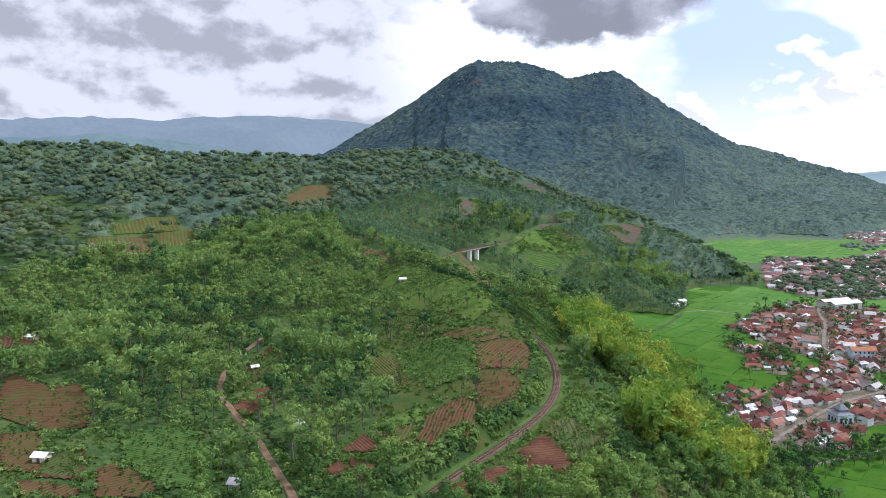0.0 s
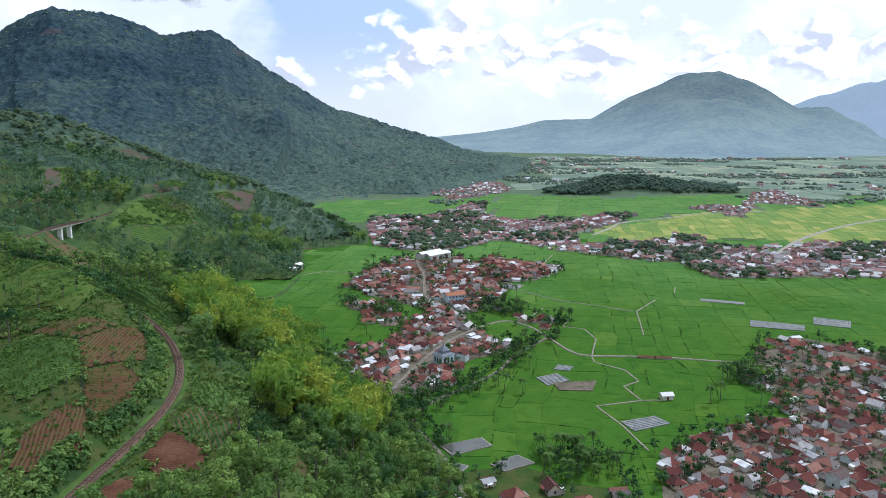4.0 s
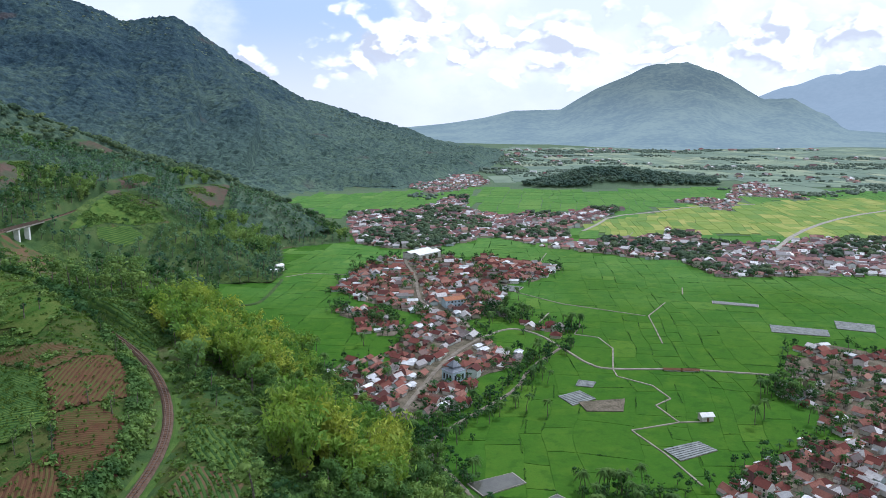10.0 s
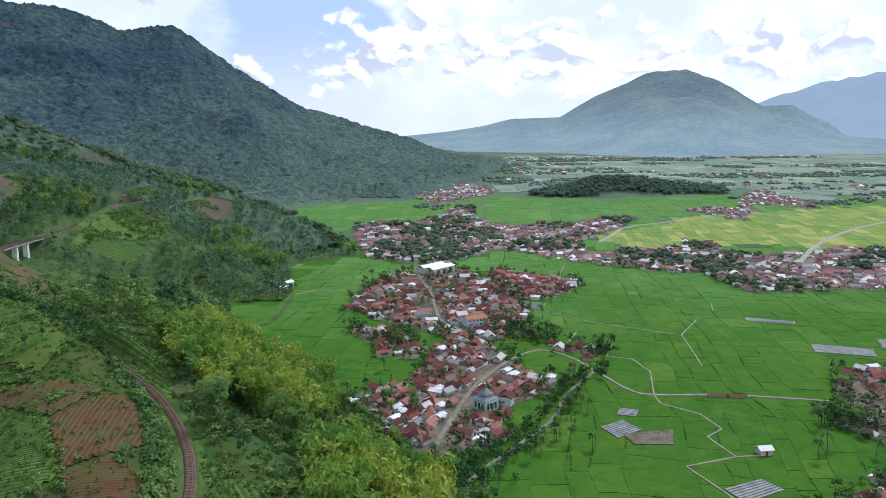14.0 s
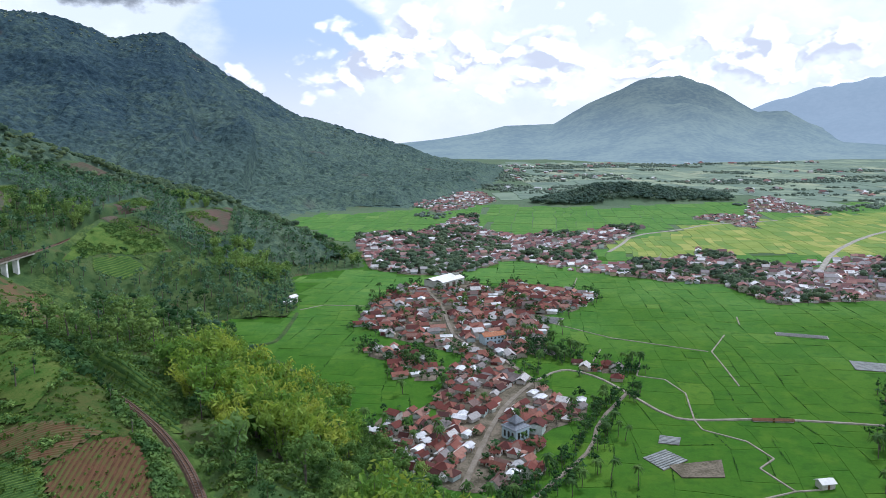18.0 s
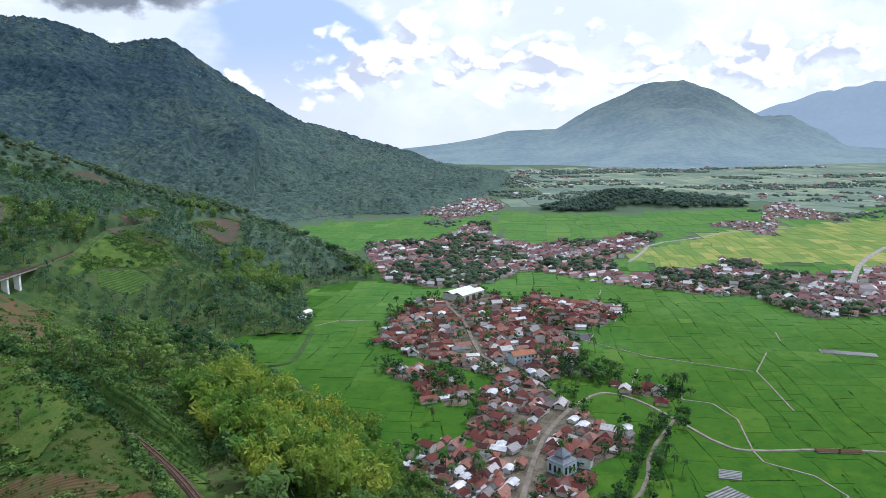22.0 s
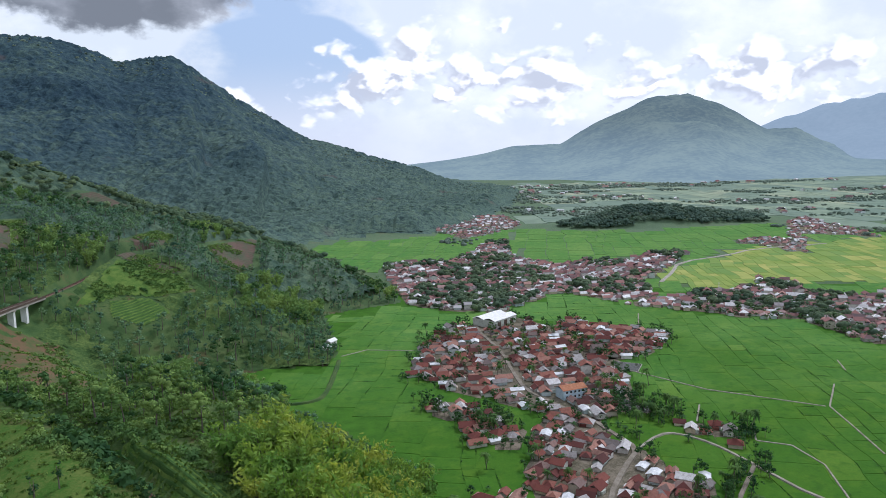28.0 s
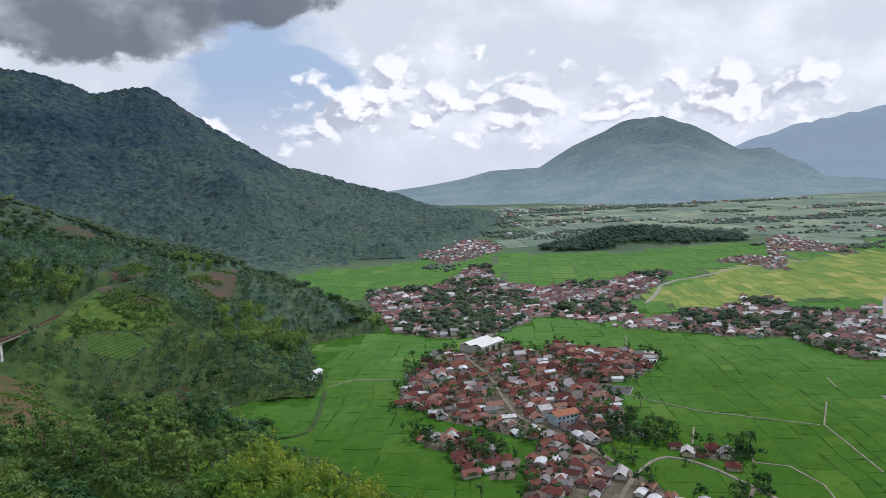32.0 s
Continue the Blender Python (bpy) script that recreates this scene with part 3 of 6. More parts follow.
class Geo:
    """Vertices and four-sided faces, gathered piece by piece."""

    def __init__(self):
        self.v, self.f, self.m, self.n = [], [], [], 0

    def quads(self, v, f, mat=0):
        self.v.append(np.asarray(v, float))
        self.f.append(np.asarray(f, int) + self.n)
        self.m.append(np.full(len(f), mat))
        self.n += len(v)
        return self

    def box(self, x, y, z, sx, sy, sz, mat=0, turn=0.0, open_ends=False):
        """A box standing on z, centred on x, y."""
        c, s = math.cos(turn), math.sin(turn)
        v = []
        for dz in (0, sz):
            for ax, ay in ((-1, -1), (1, -1), (1, 1), (-1, 1)):
                px, py = ax * sx / 2, ay * sy / 2
                v.append((x + c * px - s * py, y + s * px + c * py, z + dz))
        f = [(0, 1, 5, 4), (1, 2, 6, 5), (2, 3, 7, 6), (3, 0, 4, 7)]
        return self.quads(v, f if open_ends else f + [(4, 5, 6, 7), (3, 2, 1, 0)], mat)

    def tube(self, path, radii, sides=6, mat=0):
        v, f = [], []
        for (x, y, z), r in zip(path, radii):
            v += [(x + r * math.cos(k / sides * math.tau), y + r * math.sin(k / sides * math.tau), z) for k in range(sides)]
        for i in range(len(path) - 1):
            for k in range(sides):
                f.append((i * sides + k, i * sides + (k + 1) % sides, (i + 1) * sides + (k + 1) % sides, (i + 1) * sides + k))
        return self.quads(v, f, mat)

    def arrays(self):
        return np.concatenate(self.v), np.concatenate(self.f)

    def make(self, name, mats, parent=None, smooth_it=False):
        v, f = self.arrays()
        mats = mats if isinstance(mats, (list, tuple)) else [mats]
        ob = link(name, v, f, mats[0], parent, smooth_it)
        for m in mats[1:]:
            ob.data.materials.append(m)
        if len(mats) > 1:
            ob.data.polygons.foreach_set("material_index", np.concatenate(self.m).astype(np.int32))
        return ob


def part(name, geo, mat, parent, label=""):
    return tagged(geo.make(name, mat, parent), label)


def polygon(name, pts, z, mat, parent=None, thick=0.0):
    """A flat slab in the outline pts."""
    me = bpy.data.meshes.new(name)
    n = len(pts)
    v = [(x, y, z) for x, y in pts] + ([(x, y, z - thick) for x, y in pts] if thick else [])
    f = [tuple(range(n))] + ([(i, i + n, (i + 1) % n + n, (i + 1) % n) for i in range(n)] if thick else [])
    me.from_pydata(v, [], f)
    me.update()
    if me.polygons[0].normal.z < 0:
        me.flip_normals()
    me.materials.append(mat)
    ob = new(name, me)
    ob.parent = parent
    return ob


def resample(pts, step, rounds=2):
    """A polyline smoothed a little and cut into even steps."""
    p = np.array([q[:2] for q in pts], float)
    for _ in range(rounds):
        q = np.empty((len(p) * 2 - 2, 2))
        q[0::2], q[1::2] = p[:-1] * 0.75 + p[1:] * 0.25, p[:-1] * 0.25 + p[1:] * 0.75
        p = np.concatenate([p[:1], q, p[-1:]])
    d = np.concatenate([[0], np.cumsum(np.hypot(*np.diff(p, axis=0).T))])
    s = np.linspace(0, d[-1], max(2, int(d[-1] / step) + 1))
    return np.stack([np.interp(s, d, p[:, 0]), np.interp(s, d, p[:, 1])], 1)


def sides_of(p):
    t = np.gradient(p, axis=0)
    t /= np.linalg.norm(t, axis=1)[:, None] + 1e-9
    return np.stack([t[:, 1], -t[:, 0]], 1)


def ribbon(name, pts, profile, mat, step=2.0, z=None, wobble=0.0, parent=None, rounds=2):
    """A strip along pts; profile: (offset to the right, height) from side to side."""
    p = resample(pts, step, rounds)
    n = sides_of(p)
    base = height(p[:, 0], p[:, 1]) if z is None else np.full(len(p), z) if np.isscalar(z) else np.interp(np.linspace(0, 1, len(p)), np.linspace(0, 1, len(z)), z)
    rows = []
    for k, (o, dz) in enumerate(profile):
        o2 = o * (1 + wobble * wave(p[:, 0] + 31 * k, p[:, 1], 6, 2))
        rows.append(np.column_stack([p + n * o2[:, None], base + dz]))
    v = np.stack(rows, 1).reshape(-1, 3)
    m = len(profile)
    i, j = np.meshgrid(np.arange(len(p) - 1), np.arange(m - 1), indexing="ij")
    a = (i * m + j).ravel()
    return link(name, v, np.stack([a, a + 1, a + m + 1, a + m], 1), mat, parent)


# ---------------------------------------------------------------- villages, roads and paths: the plan
NEAR = [(-29, 326), (-10, 340), (-2, 362), (-2, 381), (13, 416), (22, 415), (32, 402), (44, 372), (44, 358), (63, 342), (57, 319), (41, 310), (33, 299), (36, 282), (30, 261), (7, 255), (-10, 260), (-23, 271), (-36, 307)]
UPPER = [(-61, 470), (-57, 530), (-35, 593), (13, 620), (46, 575), (66, 494), (55, 420), (30, 402), (-1, 422), (-32, 448)]
EASTWING = [(41, 587), (57, 610), (71, 585), (114, 566), (112, 541), (79, 502), (58, 506), (49, 551)]
FARM_ROW = [(-53, 434), (-31, 428), (-19, 417), (-5, 392), (-10, 372), (-29, 374), (-32, 402), (-52, 418)]
HAMLET = [(69, 400), (94, 400), (89, 366), (70, 371)]
MIDDLE = [(-106, 878), (-85, 908), (-37, 894), (-10, 938), (21, 1063), (48, 1061), (45, 912), (92, 862), (124, 894), (174, 879), (209, 937), (256, 932), (190, 816), (150, 749), (143, 680), (105, 670), (85, 696), (61, 711), (25, 661), (9, 639), (-15, 640), (-48, 654), (-70, 678), (-95, 798)]
STRIP = [(109, 662), (136, 670), (193, 693), (232, 715), (259, 744), (292, 741), (277, 685), (320, 670), (390, 706), (470, 690), (560, 630), (510, 520), (370, 530), (285, 532), (254, 524), (233, 527), (233, 559), (224, 597), (189, 599), (174, 620), (124, 644)]
FAR_VILLAGE = [(-67, 1314), (-12, 1411), (77, 1466), (93, 1284), (38, 1163), (-7, 1112), (-51, 1217)]
FAR_EAST = [(347, 1016), (385, 907), (427, 981), (470, 1090), (507, 1067), (558, 1030), (571, 1211), (591, 1331), (530, 1258), (428, 1039), (390, 1055)]
SOUTH = [(112, 165), (120, 197), (137, 213), (157, 227), (178, 240), (186, 262), (176, 280), (210, 345), (232, 358), (268, 330), (300, 300), (260, 200), (205, 120), (110, 100)]
POND_SIDE = [(26, 188), (40, 174), (60, 182), (75, 172), (96, 170), (100, 120), (60, 120), (34, 150)]
VILLAGES = [NEAR, UPPER, EASTWING, FARM_ROW, HAMLET, MIDDLE, STRIP, FAR_VILLAGE, FAR_EAST, SOUTH, POND_SIDE]

MAIN_ROAD = [(2, 255), (20, 324), (32, 349), (43, 368), (37, 384), (29, 406), (20, 418), (11, 435), (3, 449), (-1, 485), (-3, 522), (-18, 590), (-14, 625)]
BRIDGE_ROAD = [(43, 368), (57, 384), (66, 384), (77, 372), (85, 352), (97, 319), (107, 315), (136, 316), (152, 314), (184, 308), (200, 303)]
CROSS_ROAD = [(168, 750), (195, 800), (221, 863), (295, 907), (340, 950), (450, 985)]
WIDE_ROAD = [(330, 640), (390, 733), (477, 831), (563, 901), (760, 1020)]
RIM_ROAD = [(86, 350), (64, 315), (56, 288), (42, 268), (24, 244), (13, 226), (31, 193), (40, 165), (52, 120)]
PATHS = [[(107, 315), (114, 348), (110, 368), (97, 374), (104, 394)], [(107, 315), (107, 305), (121, 293), (125, 277), (116, 269), (121, 251), (131, 252)],
         [(121, 251), (99, 243), (107, 222), (113, 198)], [(171, 447), (151, 414), (148, 388), (144, 357)], [(67, 480), (100, 443), (149, 414)],
         [(-107, 521), (-92, 535), (-56, 530)], [(98, 571), (112, 623)], [(192, 669), (221, 743)], [(79, 398), (88, 420)], [(14, 223), (31, 193)], [(190, 470), (196, 490)]]
CREEK = [(-107, 511), (-105, 447), (-112, 434), (-140, 432), (-166, 425)]
ROADS = [MAIN_ROAD, BRIDGE_ROAD, RIM_ROAD, CROSS_ROAD, WIDE_ROAD]


def clear_of(x, y, lines, gap):
    ok = np.ones(np.shape(x), bool)
    for ln in lines:
        ok &= along(x, y, [p[:2] for p in ln])[0] > gap
    return ok


def in_any(x, y, polys):
    hit = np.zeros(np.shape(x), bool)
    for p in polys:
        hit |= inside(x, y, p)
    return hit


def grown(poly, by):
    c = np.mean(poly, axis=0)
    return [tuple(np.array(p) + (np.array(p) - c) / np.linalg.norm(np.array(p) - c) * by) for p in poly]


for v in VILLAGES:
    tagged(polygon("ground_village", grown(v, 2.5), 0.10, FALLOW if v is POND_SIDE else YARD), "trodden earth and concrete between village houses", kind="structure")
for r, wide in ((MAIN_ROAD, 1.05), (BRIDGE_ROAD, 0.62), (RIM_ROAD, 0.65), (CROSS_ROAD, 1.8), (WIDE_ROAD, 2.4)):
    tagged(ribbon("road", r, [(-wide - 0.3, 0.05), (-wide, 0.62), (wide, 0.62), (wide + 0.3, 0.05)], LANE if r in (RIM_ROAD, MAIN_ROAD) else FOOTPATH if r is BRIDGE_ROAD else CONCRETE, 1.6, 0.0, 0.1, None, 1), "pale worn concrete village road between houses and fields", kind="structure")
for r in PATHS:
    tagged(ribbon("path", r, [(-0.5, 0.0), (-0.33, 0.45), (0.33, 0.45), (0.5, 0.0)], FOOTPATH, 1.2, 0.0, 0.16, None, 0), "narrow pale concrete footpath raised between rice fields", kind="structure")
tagged(ribbon("bank", CREEK, [(-1.6, 0), (-0.8, 1.0), (0.8, 1.0), (1.6, 0)], GROUND, 2.0, 0.0, 0.2), "overgrown field bank along a ditch", kind="structure")

# ---------------------------------------------------------------- rice fields
PONDS = [[(31, 198), (47, 206), (51, 199), (36, 190)], [(29, 187), (42, 181), (38, 173), (31, 176)], [(51, 183), (61, 191), (67, 185), (56, 178)],
         [(63, 497), (78, 490), (72, 476), (60, 482)], [(44, 424), (52, 430), (66, 416), (58, 410)], [(205, 452), (232, 442), (230, 436), (203, 445)]]
PLOTS = [[(74, 279), (85, 286), (91, 276), (79, 268)], [(107, 226), (123, 233), (128, 225), (111, 216)], [(220, 395), (250, 384), (245, 371), (215, 380)], [(264, 404), (284, 395), (276, 379), (257, 387)],
         [(87, 300), (95, 297), (92, 290), (84, 292)]]
BARE = [(82, 272), (104, 276), (100, 262), (84, 262)]


def parcels(x0, x1, y0, y1, du, dv, turn, seed):
    """Field outlines: strips cut across at uneven lengths, gently warped."""
    rng = random.Random(seed)
    c, s = math.cos(turn), math.sin(turn)
    u, out = x0, []
    while u < x1:
        wu = du * rng.uniform(0.45, 1.7)
        v = y0 - rng.uniform(0, dv)
        while v < y1:
            wv = dv * rng.uniform(0.4, 1.8)
            ring = []
            for a in range(12):
                k, f = divmod(a, 3)
                f /= 3
                pu, pv = ((f, 0), (1, f), (1 - f, 1), (0, 1 - f))[k]
                gx, gy = u + pu * wu, v + pv * wv
                wx, wy = gx + min(0.75 * du, 9) * float(wave(gx, gy, 60, 3)), gy + min(0.8 * du, 8) * float(wave(gx + 500, gy, 50, 3))
                ring.append((c * wx - s * wy, s * wx + c * wy))
            out.append(ring)
            v += wv
        u += wu
    return out


def shrink(ring, by):
    m = np.mean(ring, axis=0)
    q = np.array(ring) - m
    d = np.linalg.norm(q, axis=1)[:, None]
    return (m + q * np.clip((d - by) / d, 0.3, 1)).tolist()


def flat_ok(ring):
    r = np.array(ring)
    return bool((height(r[:, 0], r[:, 1]) < 0.3).all()) and (not inside(*r.mean(0), UPLAND) or r[0, 1] > 1250) and not in_any(*r.mean(0), VILLAGES)


YELLOW = [(147, 816), (240, 850), (330, 960), (620, 1060), (900, 900), (600, 640), (369, 726), (280, 745), (215, 690), (173, 749)]
near_f, far_f, ripe_f = [], [], []
for ring in parcels(-260, 420, 100, 700, 13.5, 25, -0.10, 3):
    if flat_ok(ring):
        c = np.mean(ring, axis=0)
        if not inside(*c, YELLOW):
            (near_f if c[1] < 420 and -60 < c[0] < 220 or c[1] < 470 and -200 < c[0] < 0 else far_f).append(shrink(ring, 0.16))
near_f.sort(key=lambda r: np.hypot(np.mean(r, 0)[0] - 20, np.mean(r, 0)[1] - 60))
near_f, spill = near_f[:300], near_f[300:]
far_f += spill
for ring in near_f:
    tagged(polygon("rice_field", ring, 0.15 + 0.05 * float(wave(ring[0][0], ring[0][1], 30, 1)), RICE, thick=0.16), "flooded field of dense young green rice", "rice field", "rice fields of the valley")
pale_f, mid_f = [], []
for ring in parcels(-520, 60, 690, 1200, 18, 42, -0.12, 6):
    if flat_ok(ring) and np.mean(ring, axis=0)[0] < 60:
        mid_f.append(shrink(ring, 0.5))
for ring in parcels(-140, 1100, 690, 1330, 21, 44, -0.14, 5):
    if flat_ok(ring) and np.mean(ring, axis=0)[0] >= 60 and np.mean(ring, axis=0)[1] < 1225 and not inside(*np.mean(ring, axis=0), YELLOW):
        mid_f.append(shrink(ring, 0.6))
for ring in parcels(60, 900, 560, 1120, 10, 24, -0.14, 15):
    if inside(*np.mean(ring, axis=0), YELLOW) and flat_ok(ring):
        ripe_f.append(shrink(ring, 0.3))
for ring in parcels(-300, 2400, 1020, 2500, 46, 95, 0.08, 8):
    if flat_ok(ring) and np.mean(ring, axis=0)[1] > 1190:
        pale_f.append(shrink(ring, 1.2))


def field_stuff(name, rings, z, mat, label):
    """Many fields as one mesh: each outline is four quads round a middle strip."""
    go = Geo()
    for r in rings:
        hgt = z + 0.05 * float(wave(r[0][0], r[0][1], 25, 1))
        q = [(x, y, hgt) for x, y in r] + [(x, y, -0.05) for x, y in r]
        go.quads(q, [(0, 1, 10, 11), (1, 2, 3, 10), (10, 3, 4, 9), (9, 4, 5, 8), (8, 5, 6, 7)] + [(i, i + 12, (i + 1) % 12 + 12, (i + 1) % 12) for i in range(12)])
    tagged(go.make(name, mat), label, "rice field", kind="stuff")


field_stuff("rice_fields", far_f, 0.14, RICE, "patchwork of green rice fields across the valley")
field_stuff("upper_rice_fields", mid_f, 0.24, RICE, "green rice fields below the mountain, lightened by painted haze")
field_stuff("ripe_rice_fields", ripe_f, 0.4, RIPE, "yellowing rice fields close to harvest")
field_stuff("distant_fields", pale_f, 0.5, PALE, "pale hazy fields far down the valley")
tagged(polygon("bare_field", BARE, 0.62, YARD, thick=0.5), "drained muddy field without crop", "field")

for ring in PONDS:
    pond = tagged(polygon("fish_pond", grown(ring, 0.5), 0.55, CONCRETE, thick=0.6), "grey fish pond with concrete rim", "pond", "fish ponds")
    polygon("water", ring, 0.60, WATER, pond)
SHEETING = plain_mat("plastic_sheet_mat", (0.12, 0.135, 0.13), (0.24, 0.26, 0.25), 0.3, 0.6, 3.0, 0.02, 0.3)
for ring in PLOTS:
    a, b, c, d = (np.array(p, float) for p in ring)
    plot = tagged(polygon("mulched_plot", ring, 0.3, YARD, thick=0.3), "vegetable plot with raised beds under silver plastic", "vegetable plot", "mulched plots")
    n = max(5, int(np.linalg.norm(d - a) / 1.4))
    for i in range(n):
        f0, f1 = (i + 0.1) / n, (i + 0.82) / n
        p0, p1, p2, p3 = a + (d - a) * f0, b + (c - b) * f0, b + (c - b) * f1, a + (d - a) * f1
        polygon("bed", [tuple(p) for p in (p0, p1, p2, p3)], 0.52, SHEETING, plot, 0.24)

# ---------------------------------------------------------------- houses


def gable_roof(go, lx, ly, z, rise, over=0.6, mat=0, thick=0.14, x=0.0, y=0.0):
    """Ridge along x."""
    hx, hy = lx / 2 + over, ly / 2 + over
    ze = z - rise * over / (ly / 2)
    v = [(x - hx, y - hy, ze), (x + hx, y - hy, ze), (x + hx, y, z + rise), (x - hx, y, z + rise), (x + hx, y + hy, ze), (x - hx, y + hy, ze)]
    v += [(px, py, pz - thick) for px, py, pz in v]
    go.quads(v, [(0, 1, 2, 3), (3, 2, 4, 5), (6, 9, 8, 7), (9, 11, 10, 8), (0, 6, 7, 1), (5, 4, 10, 11), (0, 3, 9, 6), (3, 5, 11, 9), (1, 7, 8, 2), (2, 8, 10, 4)], mat)


def hip_roof(go, lx, ly, z, rise, over=0.6, mat=0, thick=0.14):
    hx, hy, rx = lx / 2 + over, ly / 2 + over, max(0.3, lx / 2 - ly / 2)
    ze = z - rise * over / (ly / 2)
    v = [(-hx, -hy, ze), (hx, -hy, ze), (hx, hy, ze), (-hx, hy, ze), (-rx, 0, z + rise), (rx, 0, z + rise)]
    v += [(-hx, 0, ze), (hx, 0, ze)]
    n = len(v)
    v += [(px, py, pz - thick) for px, py, pz in v[:4]]
    go.quads(v, [(0, 1, 5, 4), (2, 3, 4, 5), (1, 7, 5, 5), (7, 2, 5, 5), (3, 6, 4, 4), (6, 0, 4, 4)][:2], mat)
    e = 0.02
    tri = [(hx, -hy, ze), (hx, hy, ze), (rx, e, z + rise), (rx, -e, z + rise), (-hx, hy, ze), (-hx, -hy, ze), (-rx, -e, z + rise), (-rx, e, z + rise)]
    go.quads(tri, [(0, 1, 2, 3), (4, 5, 6, 7)], mat)
    low = [(-hx, -hy, ze), (hx, -hy, ze), (hx, hy, ze), (-hx, hy, ze)]
    go.quads(low + [(px, py, pz - thick) for px, py, pz in low], [(0, 4, 5, 1), (1, 5, 6, 2), (2, 6, 7, 3), (3, 7, 4, 0), (7, 6, 5, 4)], mat)


HOUSE_KINDS = [("gable", 9.5, 7.0, 3.0, 2.2), ("hip", 10.0, 8.0, 3.1, 2.3), ("gable", 12.0, 6.5, 3.0, 2.0), ("hip", 8.5, 7.5, 3.0, 2.2), ("gable", 8.0, 6.0, 2.8, 1.9),
               ("double", 10.0, 9.0, 3.0, 1.9), ("two", 8.5, 8.0, 6.0, 2.2), ("sheet", 9.0, 6.0, 3.0, 1.0)]


def house(kind):
    """A village house: walls, roof and ridge, door, windows, porch."""
    shape, lx, ly, hh, rise = HOUSE_KINDS[kind]
    walls = Geo().box(0, 0, -0.2, lx, ly, hh + 0.2, open_ends=True)
    if shape != "hip":
        for sx in (-1, 1):
            x = sx * lx / 2
            walls.quads([(x, -ly / 2, hh), (x, ly / 2, hh), (x, 0.02, hh + rise - 0.16), (x, -0.02, hh + rise - 0.16)], [(0, 1, 2, 3)])
    root = walls.make("house", WALL)
    tagged(root, {"gable": "plastered village house under a red clay-tiled gable roof", "hip": "plastered village house under a brown clay-tiled hipped roof",
                  "double": "wide village house under two parallel red-tiled gables", "two": "two-storey plastered house with a red-tiled roof",
                  "sheet": "low house under a pale grey sheet-metal roof"}[shape], "house", "village houses")
    roof = Geo()
    if shape == "hip":
        hip_roof(roof, lx, ly, hh, rise)
    elif shape == "double":
        gable_roof(roof, lx, ly / 2, hh, rise, 0.5, y=-ly / 4)
        gable_roof(roof, lx, ly / 2, hh, rise, 0.5, y=ly / 4)
    else:
        gable_roof(roof, lx, ly, hh, rise)
    part("roof", roof, METAL_ROOF if shape == "sheet" else ROOF, root)
    porch = Geo()
    y0, y1 = -ly / 2 - 0.05, -ly / 2 - 2.0
    porch.quads([(-lx * 0.3, y1, 2.3), (lx * 0.2, y1, 2.3), (lx * 0.2, y0, 2.75), (-lx * 0.3, y0, 2.75), (-lx * 0.3, y1, 2.2), (lx * 0.2, y1, 2.2), (lx * 0.2, y0, 2.65), (-lx * 0.3, y0, 2.65)],
                [(0, 1, 2, 3), (7, 6, 5, 4), (0, 4, 5, 1), (1, 5, 6, 2), (3, 2, 6, 7), (0, 3, 7, 4)])
    for px in (-lx * 0.28, lx * 0.18):
        porch.box(px, y1 + 0.15, 0, 0.16, 0.16, 2.25)
    part("porch", porch, ROOF if shape != "sheet" else METAL_ROOF, root)
    if shape in ("gable", "hip", "two"):
        rl = lx / 2 + 0.6 if shape != "hip" else max(0.4, lx / 2 - ly / 2)
        part("ridge_cap", Geo().box(0, 0, hh + rise - 0.06, rl * 2, 0.34, 0.16), ROOF, root, "rounded ridge tiles")
    back = Geo().box(lx * 0.18, ly / 2 + 1.3, -0.2, lx * 0.5, 2.6, 2.4, open_ends=True)
    part("annex", back, WALL, root, "low rear kitchen")
    lean, ax, bx = Geo(), -lx * 0.1, lx * 0.46
    lean.quads([(ax, ly / 2, 2.85), (bx, ly / 2, 2.85), (bx, ly / 2 + 3.0, 2.2), (ax, ly / 2 + 3.0, 2.2), (ax, ly / 2, 2.75), (bx, ly / 2, 2.75), (bx, ly / 2 + 3.0, 2.1), (ax, ly / 2 + 3.0, 2.1)],
               [(0, 1, 2, 3), (7, 6, 5, 4), (3, 2, 6, 7), (0, 3, 7, 4), (1, 5, 6, 2)])
    part("annex_roof", lean, METAL_ROOF if kind % 3 == 0 else ROOF, root)
    part("door", Geo().box(-lx * 0.05, -ly / 2 - 0.03, 0.05, 1.0, 0.08, 2.05), WOOD, root, "brown wooden door")
    for wx in (-lx * 0.32, lx * 0.3):
        part("window", Geo().box(wx, -ly / 2 - 0.03, 1.0, 1.3, 0.08, 1.2), GLASS, root)
    part("window", Geo().box(lx / 2 + 0.03, 0.4, 1.0, 0.08, 1.3, 1.2), GLASS, root)
    if shape == "two":
        for wx in (-lx * 0.3, lx * 0.3):
            part("window", Geo().box(wx, -ly / 2 - 0.03, 3.9, 1.3, 0.08, 1.2), GLASS, root)
    return root


